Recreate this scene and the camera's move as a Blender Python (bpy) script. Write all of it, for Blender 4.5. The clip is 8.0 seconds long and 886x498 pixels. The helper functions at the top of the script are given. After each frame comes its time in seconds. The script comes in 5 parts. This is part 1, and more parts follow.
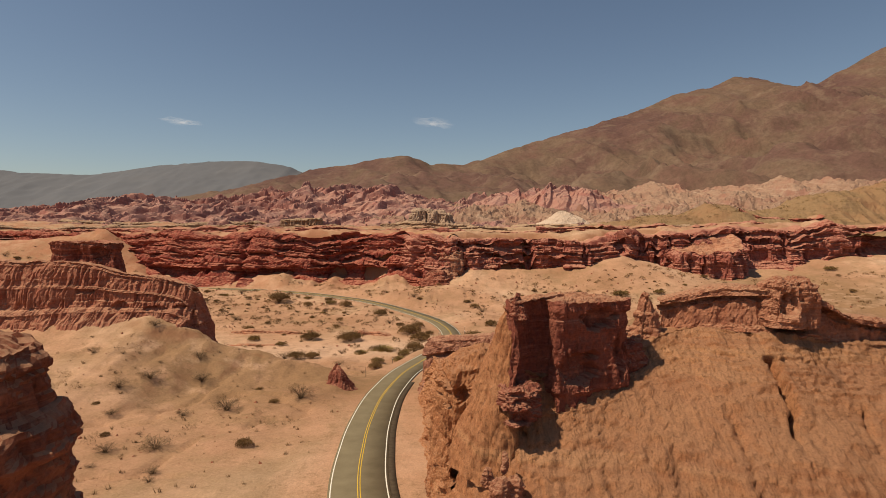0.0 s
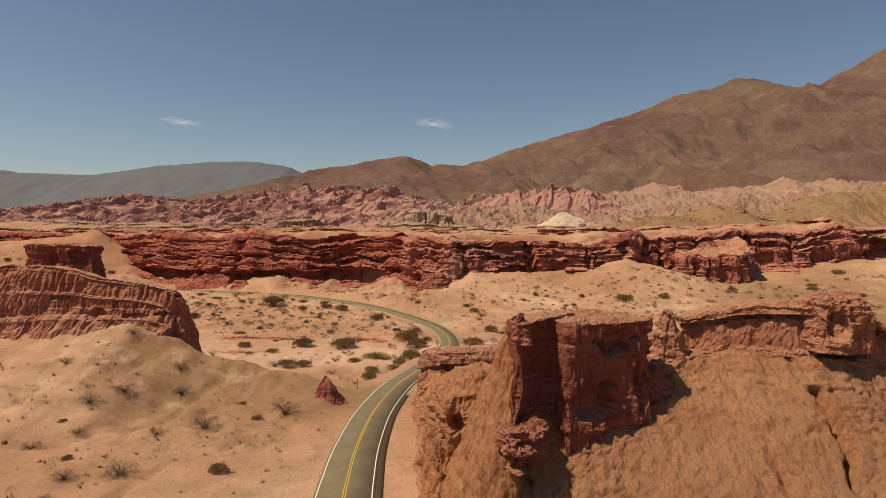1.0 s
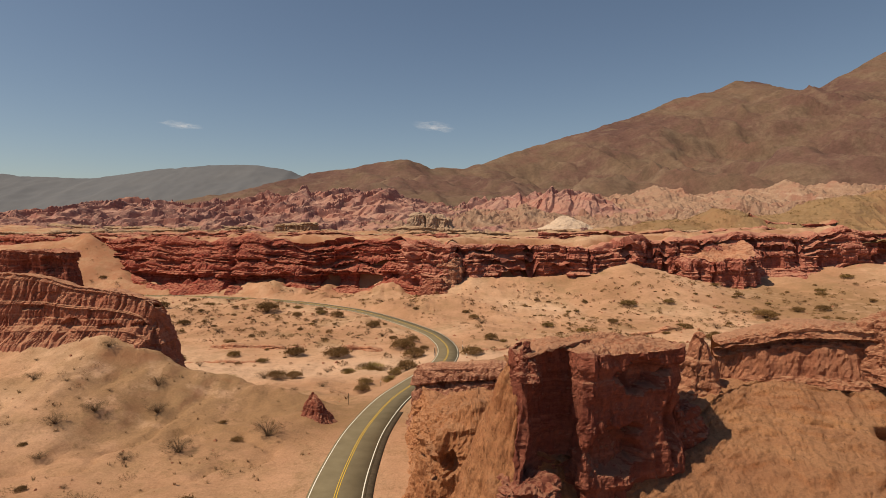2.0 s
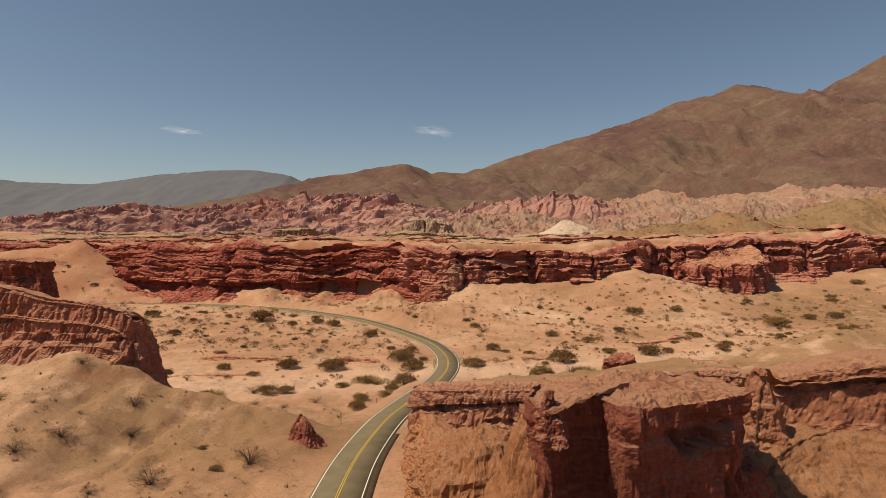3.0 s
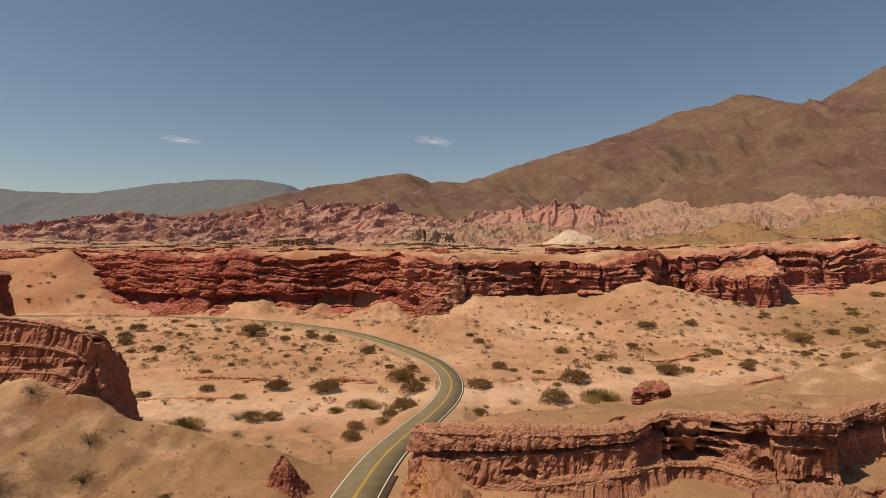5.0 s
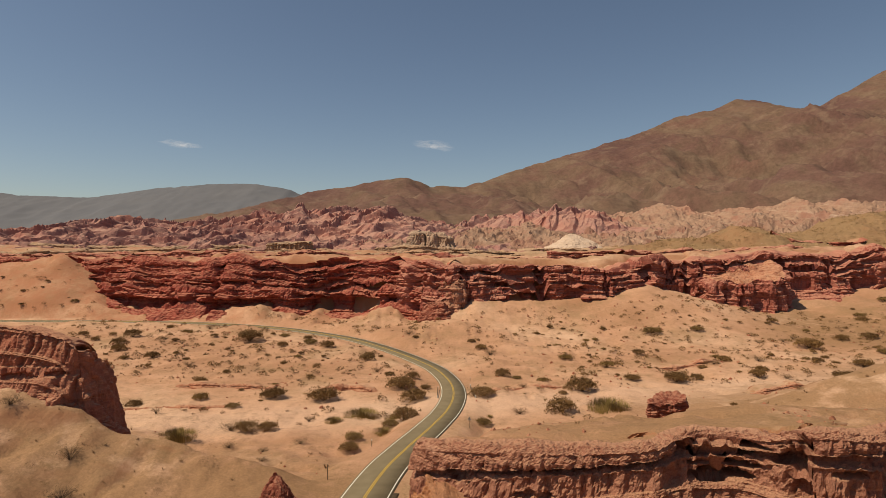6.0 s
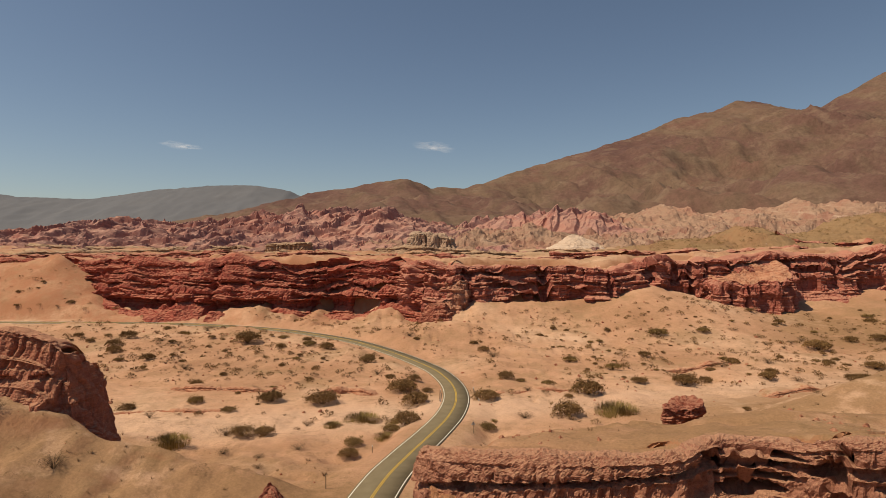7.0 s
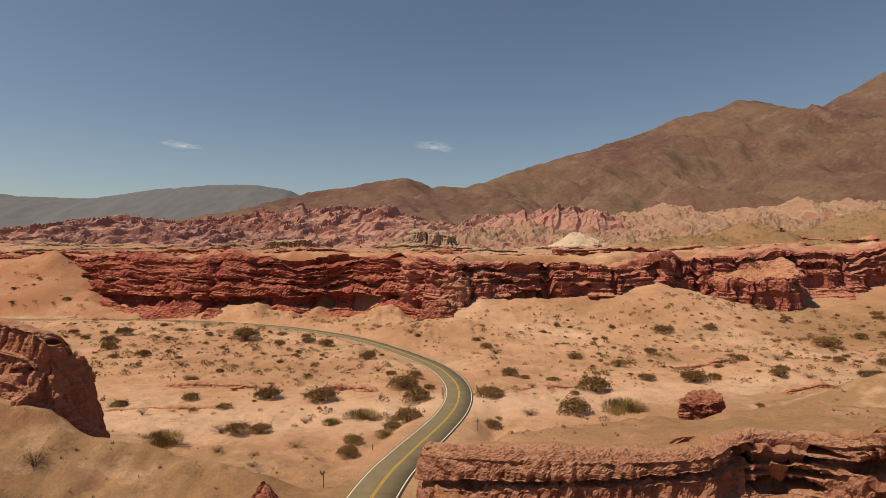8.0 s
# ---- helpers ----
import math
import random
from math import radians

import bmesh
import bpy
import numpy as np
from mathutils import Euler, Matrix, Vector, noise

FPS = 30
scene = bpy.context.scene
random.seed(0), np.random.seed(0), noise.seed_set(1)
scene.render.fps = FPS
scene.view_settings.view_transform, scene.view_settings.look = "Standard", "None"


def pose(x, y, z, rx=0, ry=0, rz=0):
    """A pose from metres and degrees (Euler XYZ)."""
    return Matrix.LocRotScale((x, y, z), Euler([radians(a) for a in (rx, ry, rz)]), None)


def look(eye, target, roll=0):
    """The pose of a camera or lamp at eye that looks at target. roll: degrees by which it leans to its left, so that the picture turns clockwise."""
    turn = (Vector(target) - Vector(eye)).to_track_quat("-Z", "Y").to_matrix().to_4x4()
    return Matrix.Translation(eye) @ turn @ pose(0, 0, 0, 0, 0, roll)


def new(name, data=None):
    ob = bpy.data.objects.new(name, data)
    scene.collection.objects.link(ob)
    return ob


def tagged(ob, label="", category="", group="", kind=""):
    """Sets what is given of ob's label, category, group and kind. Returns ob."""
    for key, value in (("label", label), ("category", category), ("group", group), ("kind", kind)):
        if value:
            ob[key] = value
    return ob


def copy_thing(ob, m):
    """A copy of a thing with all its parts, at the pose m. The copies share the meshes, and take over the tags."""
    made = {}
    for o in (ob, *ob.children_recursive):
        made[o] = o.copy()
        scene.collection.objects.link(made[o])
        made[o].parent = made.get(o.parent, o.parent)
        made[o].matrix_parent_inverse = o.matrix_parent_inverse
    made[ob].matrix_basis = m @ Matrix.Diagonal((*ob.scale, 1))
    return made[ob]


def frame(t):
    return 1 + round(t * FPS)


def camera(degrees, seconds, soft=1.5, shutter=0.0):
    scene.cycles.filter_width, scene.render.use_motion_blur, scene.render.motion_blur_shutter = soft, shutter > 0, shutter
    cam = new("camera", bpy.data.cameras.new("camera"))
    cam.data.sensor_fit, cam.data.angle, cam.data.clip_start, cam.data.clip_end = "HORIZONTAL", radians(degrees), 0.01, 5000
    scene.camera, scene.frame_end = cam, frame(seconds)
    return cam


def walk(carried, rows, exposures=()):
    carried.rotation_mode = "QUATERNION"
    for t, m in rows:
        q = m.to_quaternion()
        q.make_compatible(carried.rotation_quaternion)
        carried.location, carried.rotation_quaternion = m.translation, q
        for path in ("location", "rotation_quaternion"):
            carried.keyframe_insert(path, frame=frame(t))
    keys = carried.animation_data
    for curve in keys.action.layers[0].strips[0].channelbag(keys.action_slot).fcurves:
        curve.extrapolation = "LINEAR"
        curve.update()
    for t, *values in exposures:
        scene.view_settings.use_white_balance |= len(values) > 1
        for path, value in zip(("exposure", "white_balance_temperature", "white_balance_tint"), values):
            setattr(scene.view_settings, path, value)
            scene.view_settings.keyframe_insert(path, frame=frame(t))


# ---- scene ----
cam = camera(75.1, 8.0, 0.6)
METRES, EYE, TILT, LEAN, TURN = 56.0, 45.0, -3.0, 0.0, 0.0
ROWS = [
    (0.0, 0.0, 0.0, 0.0, -0.0, 0.0, 0.0),
    (0.5, 0.0062, 0.0664, 0.0076, 0.02, 0.0, -0.08),
    (1.0, 0.0152, 0.1458, 0.0149, 0.04, 0.08, -0.11),
    (1.5, 0.0238, 0.2188, 0.0207, 0.06, 0.21, -0.13),
    (3.0, 0.0333, 0.4515, 0.0411, 0.1, 0.86, 0.09),
    (3.5, 0.029, 0.5239, 0.0468, 0.09, 1.05, 0.09),
    (4.0, 0.0238, 0.5928, 0.0494, 0.08, 1.23, 0.13),
    (4.5, 0.0191, 0.657, 0.0523, 0.07, 1.52, 0.08),
    (6.0, 0.0026, 0.8142, 0.0517, 0.04, 2.27, -0.01),
    (6.5, -0.0028, 0.8575, 0.0484, 0.06, 2.4, 0.01),
    (7.0, -0.0093, 0.8987, 0.0422, 0.05, 2.43, -0.01),
    (7.5, -0.015, 0.9416, 0.0269, 0.08, 2.42, -0.05),
    (8.0, -0.02, 0.9863, 0.0083, 0.08, 2.42, -0.03),
]
walk(cam, [(t, pose(0, 0, EYE, TILT, LEAN, TURN) @ pose(METRES * x, METRES * y, METRES * z, 90 + pitch, roll, yaw)) for t, x, y, z, yaw, pitch, roll in ROWS],
     exposures=((0.0, 0.06, 7250, 9), (8.0, 0.06, 7250, 9)))

# ---- light ----
SUN_TO = Vector((-0.50, -0.14, 0.85)).normalized()          # towards the sun: high, from the left
sun = new("sun", bpy.data.lights.new("sun", "SUN"))
sun.data.energy, sun.data.angle, sun.data.color = 4.4, radians(0.53), (1.0, 0.86, 0.69)
sun.matrix_world = look(SUN_TO * 300, (0, 0, 0))
world = bpy.data.worlds.new("sky")
scene.world = world
world.use_nodes = True
wn = world.node_tree
sky = wn.nodes.new("ShaderNodeTexSky")
sky.sky_type, sky.sun_disc = "NISHITA", False
sky.sun_elevation = math.asin(SUN_TO.z)
sky.sun_rotation = math.atan2(SUN_TO.x, SUN_TO.y)
sky.altitude, sky.air_density, sky.dust_density, sky.ozone_density = 1600, 1.0, 2.4, 1.0
wn.links.new(sky.outputs[0], wn.nodes["Background"].inputs[0])
wn.nodes["Background"].inputs[1].default_value = 0.078


# ---- noise ----
def smooth(a, b, v):
    k = np.clip((v - a) / (b - a), 0, 1)
    return k * k * (3 - 2 * k)


def hashed(i, j, k, seed):
    n = (i * 374761393 + j * 668265263 + k * 1274126177 + seed * 974634777) & 0xFFFFFFFF
    n = ((n ^ (n >> 13)) * 1274126177) & 0xFFFFFFFF
    n = ((n ^ (n >> 16)) * 2246822519) & 0xFFFFFFFF
    return ((n ^ (n >> 15)) & 0xFFFFFF) / 8388607.5 - 1.0


def grain(x, y, z, seed=0):
    """Smooth noise between -1 and 1."""
    x, y, z = np.broadcast_arrays(x, y, z)
    i, j, k = (np.floor(v).astype(np.int64) for v in (x, y, z))
    u, v, w = x - i, y - j, z - k
    u, v, w = (q * q * q * (q * (q * 6 - 15) + 10) for q in (u, v, w))
    total = 0
    for a in (0, 1):
        for b in (0, 1):
            for c in (0, 1):
                weight = (u if a else 1 - u) * (v if b else 1 - v) * (w if c else 1 - w)
                total = total + weight * hashed(i + a, j + b, k + c, seed)
    return total


def fbm(x, y, z, octaves=4, seed=0, gain=0.5):
    total, amp, f = 0, 1.0, 1.0
    for o in range(octaves):
        total = total + amp * grain(x * f, y * f, z * f, seed + o * 17)
        amp, f = amp * gain, f * 2.03
    return total


def ridged(x, y, z, octaves=4, seed=0, gain=0.5):
    total, amp, f = 0, 1.0, 1.0
    for o in range(octaves):
        total = total + amp * (1 - 2 * np.abs(grain(x * f, y * f, z * f, seed + o * 17)))
        amp, f = amp * gain, f * 2.03
    return total


def beds(z, thick, seed):
    """Layers of rock: how far each layer stands out, -1 to 1, with sharp undersides."""
    u = z / thick + 0.8 * grain(z / (thick * 2.7), 0.3, 0.7, seed)
    k = np.floor(u)
    fr = u - k
    here = hashed(k.astype(np.int64), 3, 5, seed)
    below = hashed(k.astype(np.int64) - 1, 3, 5, seed)
    return below + (here - below) * smooth(0.0, 0.14, fr)


# ---- materials ----
def material(name, roughness=0.95):
    m = bpy.data.materials.new(name)
    m.use_nodes = True
    bsdf = m.node_tree.nodes["Principled BSDF"]
    bsdf.inputs["Roughness"].default_value = roughness
    bsdf.inputs["Specular IOR Level"].default_value = 0.15
    return m, m.node_tree, bsdf


def node(tree, kind, **sockets):
    n = tree.nodes.new(kind)
    for key, value in sockets.items():
        n.inputs[key.replace("_", " ")].default_value = value
    return n


def noise_tex(tree, where, scale, detail=6, rough=0.55, squash=None):
    if squash:
        mp = tree.nodes.new("ShaderNodeMapping")
        mp.inputs["Scale"].default_value = squash
        tree.links.new(where, mp.inputs[0])
        where = mp.outputs[0]
    n = node(tree, "ShaderNodeTexNoise", Scale=scale, Detail=detail, Roughness=rough)
    tree.links.new(where, n.inputs["Vector"])
    return n.outputs["Fac"]


def ramp(tree, fac, stops):
    r = tree.nodes.new("ShaderNodeValToRGB")
    e = r.color_ramp.elements
    while len(e) < len(stops):
        e.new(0.5)
    for one, (at, col) in zip(e, stops):
        one.position = at
        one.color = (*col, 1) if len(col) == 3 else col
    tree.links.new(fac, r.inputs[0])
    return r.outputs[0]


def mix(tree, fac, a, b, how="MIX"):
    n = tree.nodes.new("ShaderNodeMix")
    n.data_type, n.blend_type = "RGBA", how
    for socket, v in ((n.inputs[0], fac), (n.inputs[6], a), (n.inputs[7], b)):
        if isinstance(v, (int, float)):
            socket.default_value = v
        elif isinstance(v, tuple):
            socket.default_value = (*v, 1)
        else:
            tree.links.new(v, socket)
    return n.outputs[2]


def rise(tree, bsdf, height, distance, strength=1.0, after=None):
    b = node(tree, "ShaderNodeBump", Strength=strength, Distance=distance)
    tree.links.new(height, b.inputs["Height"])
    if after:
        tree.links.new(after, b.inputs["Normal"])
    tree.links.new(b.outputs[0], bsdf.inputs["Normal"])
    return b.outputs[0]


def upness(tree):
    g = tree.nodes.new("ShaderNodeNewGeometry")
    s = tree.nodes.new("ShaderNodeSeparateXYZ")
    tree.links.new(g.outputs["Normal"], s.inputs[0])
    return g.outputs["Position"], s.outputs["Z"]


def band(tree, fac, lo, hi):
    n = node(tree, "ShaderNodeMapRange")
    n.inputs[1].default_value, n.inputs[2].default_value = lo, hi
    tree.links.new(fac, n.inputs[0])
    return n.outputs[0]


def times(tree, a, b):
    n = tree.nodes.new("ShaderNodeMath")
    n.operation = "MULTIPLY"
    for i, v in enumerate((a, b)):
        if isinstance(v, (int, float)):
            n.inputs[i].default_value = v
        else:
            tree.links.new(v, n.inputs[i])
    return n.outputs[0]


SAND, SAND_DARK, SAND_PALE = (0.475, 0.274, 0.172), (0.35, 0.190, 0.112), (0.585, 0.385, 0.262)


def rock_material(name, low, mid, high, layer=1.0, dust=0.75, size=1.0, dust_colour=SAND, patch=None, dip=0.0, rill=0.0):
    """Layered sandstone: beds of colour by height, blotches, streaks, dust on what faces up. dip: degrees by which the beds are tilted."""
    m, t, bsdf = material(name, 0.92)
    pos, up = upness(t)
    lie = pos
    if dip:
        mp = t.nodes.new("ShaderNodeMapping")
        mp.inputs["Rotation"].default_value = (0, radians(dip), 0)
        t.links.new(pos, mp.inputs[0])
        lie = mp.outputs[0]
    beds_f = noise_tex(t, lie, 1.0 / layer, 5, 0.65, (0.05, 0.05, 1.0))
    col = ramp(t, beds_f, ((0.30, low), (0.45, mid), (0.54, low), (0.66, high)))
    blotch = noise_tex(t, pos, 0.22 / size, 8, 0.6)
    col = mix(t, band(t, blotch, 0.35, 0.7), col, mix(t, 0.45, col, high))
    streak = noise_tex(t, lie, 1.3 / size, 6, 0.6, (1, 0.14, 0.12) if rill else (1, 1, 0.12))
    col = mix(t, times(t, band(t, streak, 0.45, 0.75), 0.35), col, mix(t, 0.5, col, dust_colour))
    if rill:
        # furrows: darker soil and the small shade of the rills, both in the colour
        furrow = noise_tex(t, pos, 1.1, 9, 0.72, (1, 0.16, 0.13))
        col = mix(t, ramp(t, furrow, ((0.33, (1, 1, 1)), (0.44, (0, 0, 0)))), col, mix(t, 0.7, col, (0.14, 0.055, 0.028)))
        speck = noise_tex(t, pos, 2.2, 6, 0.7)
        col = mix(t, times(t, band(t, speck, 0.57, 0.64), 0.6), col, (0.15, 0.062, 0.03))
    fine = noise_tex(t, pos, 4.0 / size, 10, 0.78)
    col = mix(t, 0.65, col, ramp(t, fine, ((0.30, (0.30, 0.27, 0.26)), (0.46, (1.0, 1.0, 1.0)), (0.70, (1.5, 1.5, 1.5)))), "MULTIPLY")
    # crevice shade painted into the colour, where the crack bump sinks
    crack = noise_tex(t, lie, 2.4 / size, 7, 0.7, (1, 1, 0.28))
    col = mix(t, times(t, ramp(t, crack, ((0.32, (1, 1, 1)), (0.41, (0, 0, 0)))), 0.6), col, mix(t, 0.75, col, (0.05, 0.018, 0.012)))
    if patch:
        col = mix(t, times(t, band(t, noise_tex(t, pos, 0.06 / size, 5, 0.6), 0.48, 0.60), 0.8), col, patch)
    n = t.nodes.new("ShaderNodeMath")
    n.operation = "ADD"
    t.links.new(up, n.inputs[0])
    t.links.new(times(t, blotch, 0.35), n.inputs[1])
    col = mix(t, times(t, band(t, n.outputs[0], 0.72, 1.0), dust), col, mix(t, 0.5, dust_colour, ramp(t, fine, ((0.3, (0.75, 0.73, 0.72)), (0.62, (1.2, 1.2, 1.2)))), "MULTIPLY"))
    t.links.new(col, bsdf.inputs["Base Color"])
    first = rise(t, bsdf, noise_tex(t, pos, 2.3 / size, 12, 0.76, (1, 1, 0.55)), 0.32 * size, 0.8)
    first = rise(t, bsdf, crack, 0.16 * size, 0.9, first)
    first = rise(t, bsdf, fine, 0.10 * size, 0.9, first)
    if rill:
        rise(t, bsdf, furrow, rill, 1.0, first)
    return m


def sand_material(name):
    m, t, bsdf = material(name, 0.97)
    pos, up = upness(t)
    big = noise_tex(t, pos, 0.018, 5, 0.55)
    col = ramp(t, big, ((0.32, SAND_DARK), (0.5, SAND), (0.66, SAND_PALE)))
    mid = noise_tex(t, pos, 0.16, 8, 0.62)
    col = mix(t, band(t, mid, 0.4, 0.72), col, mix(t, 0.5, col, (0.30, 0.175, 0.095)))
    olive = noise_tex(t, pos, 0.035, 9, 0.72)
    col = mix(t, times(t, band(t, olive, 0.5, 0.64), 0.5), col, (0.235, 0.165, 0.085))
    # pale silt along the dry wash
    split = t.nodes.new("ShaderNodeSeparateXYZ")
    t.links.new(pos, split.inputs[0])
    wash = t.nodes.new("ShaderNodeMath")
    wash.operation = "MULTIPLY_ADD"
    t.links.new(split.outputs["X"], wash.inputs[0])
    wash.inputs[1].default_value = -0.22
    t.links.new(split.outputs["Y"], wash.inputs[2])
    line = ramp(t, band(t, wash.outputs[0], 150, 270), ((0.28, (0, 0, 0)), (0.40, (1, 1, 1)), (0.50, (1, 1, 1)), (0.60, (0, 0, 0))))
    col = mix(t, times(t, line, 0.6), col, (0.61, 0.415, 0.295))
    # brown clay on the hills beside the road and behind the wall
    for cx, cy, radius in ((-48, 138, 42), (-18, 132, 16), (92, 168, 66), (40, 128, 44), (205, 320, 62), (170, 205, 70)):
        far_ = t.nodes.new("ShaderNodeVectorMath")
        far_.operation = "DISTANCE"
        flat_ = t.nodes.new("ShaderNodeMapping")
        flat_.inputs["Scale"].default_value = (1, 1, 0)
        t.links.new(pos, flat_.inputs[0])
        t.links.new(flat_.outputs[0], far_.inputs[0])
        far_.inputs[1].default_value = (cx, cy, 0)
        near_ = band(t, far_.outputs["Value"], radius, radius * 0.45)
        col = mix(t, times(t, times(t, near_, band(t, mid, 0.25, 0.5)), 0.85), col, (0.262, 0.155, 0.082))
    # red earth on the terrace above the far cliff
    red = times(t, band(t, split.outputs["Y"], 392, 425), band(t, noise_tex(t, pos, 0.05, 7, 0.7), 0.40, 0.58))
    col = mix(t, times(t, red, 0.45), col, (0.34, 0.165, 0.105))
    pale_ = times(t, band(t, split.outputs["Y"], 440, 480), band(t, noise_tex(t, pos, 0.03, 7, 0.7), 0.38, 0.55))
    col = mix(t, times(t, pale_, 0.7), col, (0.42, 0.295, 0.185))
    scree = times(t, times(t, band(t, split.outputs["Y"], 346, 372), band(t, split.outputs["X"], -10, -40)), band(t, noise_tex(t, pos, 0.11, 8, 0.7), 0.42, 0.58))
    col = mix(t, times(t, scree, 0.75), col, (0.37, 0.165, 0.095))
    # pebbles, crust and dead tufts
    tuft = noise_tex(t, pos, 0.9, 8, 0.75)
    col = mix(t, times(t, band(t, tuft, 0.56, 0.66), times(t, band(t, mid, 0.45, 0.6), 0.65)), col, (0.17, 0.105, 0.055))
    grit = noise_tex(t, pos, 2.6, 10, 0.75)
    col = mix(t, 0.6, col, ramp(t, grit, ((0.3, (0.62, 0.60, 0.58)), (0.62, (1.15, 1.15, 1.15)))), "MULTIPLY")
    # patches of yellowish gravel with dark pebbles
    gravel = noise_tex(t, pos, 0.09, 7, 0.7)
    peb = noise_tex(t, pos, 0.55, 9, 0.8)
    col = mix(t, times(t, times(t, band(t, gravel, 0.47, 0.58), band(t, peb, 0.50, 0.60)), 0.55), col, (0.20, 0.125, 0.062))
    # steep cuts show the red earth
    cut = ramp(t, up, ((0.66, (1, 1, 1)), (0.90, (0, 0, 0))))
    col = mix(t, times(t, cut, 0.75), col, (0.33, 0.15, 0.08))
    t.links.new(col, bsdf.inputs["Base Color"])
    first = rise(t, bsdf, noise_tex(t, pos, 0.55, 10, 0.68), 0.6, 0.6)
    rise(t, bsdf, grit, 0.10, 0.7, first)
    return m


M_SAND = sand_material("desert_sand")
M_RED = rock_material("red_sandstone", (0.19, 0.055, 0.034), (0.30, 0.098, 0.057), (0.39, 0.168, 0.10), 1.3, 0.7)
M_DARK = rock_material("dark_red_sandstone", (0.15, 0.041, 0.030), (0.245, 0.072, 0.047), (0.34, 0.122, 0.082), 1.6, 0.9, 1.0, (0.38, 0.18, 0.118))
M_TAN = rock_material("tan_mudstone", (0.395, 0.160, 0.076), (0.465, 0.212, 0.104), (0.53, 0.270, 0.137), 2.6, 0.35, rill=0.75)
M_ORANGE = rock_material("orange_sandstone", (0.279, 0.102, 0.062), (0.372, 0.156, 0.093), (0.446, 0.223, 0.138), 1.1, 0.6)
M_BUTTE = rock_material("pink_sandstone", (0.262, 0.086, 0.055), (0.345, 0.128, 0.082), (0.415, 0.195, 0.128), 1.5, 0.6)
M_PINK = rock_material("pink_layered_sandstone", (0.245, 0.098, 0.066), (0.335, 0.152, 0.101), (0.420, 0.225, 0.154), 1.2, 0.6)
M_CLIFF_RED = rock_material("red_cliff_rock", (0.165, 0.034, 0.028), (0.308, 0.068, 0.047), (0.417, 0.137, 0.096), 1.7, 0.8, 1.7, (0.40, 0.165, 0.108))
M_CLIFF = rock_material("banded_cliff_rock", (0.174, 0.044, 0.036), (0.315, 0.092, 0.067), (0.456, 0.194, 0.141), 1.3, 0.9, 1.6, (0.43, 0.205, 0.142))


# ---- shapes ----
SOFT = ("ground", "road", "edge_line", "centre_line", "gutter", "mountain", "far_range", "cloud", "ridge_slope", "fin")


def surface(name, v, closed=False, mat=None, base=None, parent=None, label="", category="", kind="", flip=False, second=None):
    """A mesh from a grid of places v (rows, columns, 3)."""
    r, c = v.shape[:2]
    base = np.array(base if base is not None else (0, 0, 0), float)
    idx = np.arange(r * c).reshape(r, c)
    if closed:
        idx = np.concatenate([idx, idx[:, :1]], axis=1)
    a, b, d, e = idx[:-1, :-1], idx[:-1, 1:], idx[1:, 1:], idx[1:, :-1]
    quads = np.stack([a, e, d, b] if flip else [a, b, d, e], axis=-1).reshape(-1, 4)
    me = bpy.data.meshes.new(name)
    me.vertices.add(r * c)
    me.vertices.foreach_set("co", (v.reshape(-1, 3) - base).astype(np.float32).ravel())
    me.loops.add(quads.size)
    me.loops.foreach_set("vertex_index", quads.astype(np.int32).ravel())
    me.polygons.add(len(quads))
    me.polygons.foreach_set("loop_start", np.arange(0, quads.size, 4, dtype=np.int32))
    me.update(calc_edges=True)
    me.validate()
    if name not in SOFT:
        me.shade_flat()
    if mat:
        me.materials.append(mat)
    if second:
        me.materials.append(second[0])
        me.polygons.foreach_set("material_index", np.repeat((np.arange(r - 1) >= second[1]).astype(np.int32), idx.shape[1] - 1))
    ob = new(name, me)
    ob.location = base
    if parent:
        ob.parent = parent
        ob.matrix_parent_inverse = Matrix.Translation(-parent.location)
    return tagged(ob, label, category, "", kind)


def normals(v, closed=False):
    if closed:
        along = np.roll(v, -1, 1) - np.roll(v, 1, 1)
    else:
        along = np.gradient(v, axis=1)
    n = np.cross(along, np.gradient(v, axis=0))
    return n / np.maximum(np.linalg.norm(n, axis=-1, keepdims=True), 1e-6)


def spline(pts, step, closed=False):
    """Points every step metres on a smooth line through pts (rows of any width; the first two are x, y)."""
    p = np.array(pts, float)
    n = len(p)
    out = []
    for i in range(n if closed else n - 1):
        q = [p[(i + k) % n] if closed else p[min(max(i + k, 0), n - 1)] for k in (-1, 0, 1, 2)]
        m = max(2, int(np.linalg.norm(q[2][:2] - q[1][:2]) / step) + 1)
        t = np.linspace(0, 1, m, endpoint=False)[:, None]
        out.append(0.5 * (2 * q[1] + (q[2] - q[0]) * t + (2 * q[0] - 5 * q[1] + 4 * q[2] - q[3]) * t ** 2
                          + (3 * q[1] - q[0] - 3 * q[2] + q[3]) * t ** 3))
    if not closed:
        out.append(p[-1:])
    return np.concatenate(out)


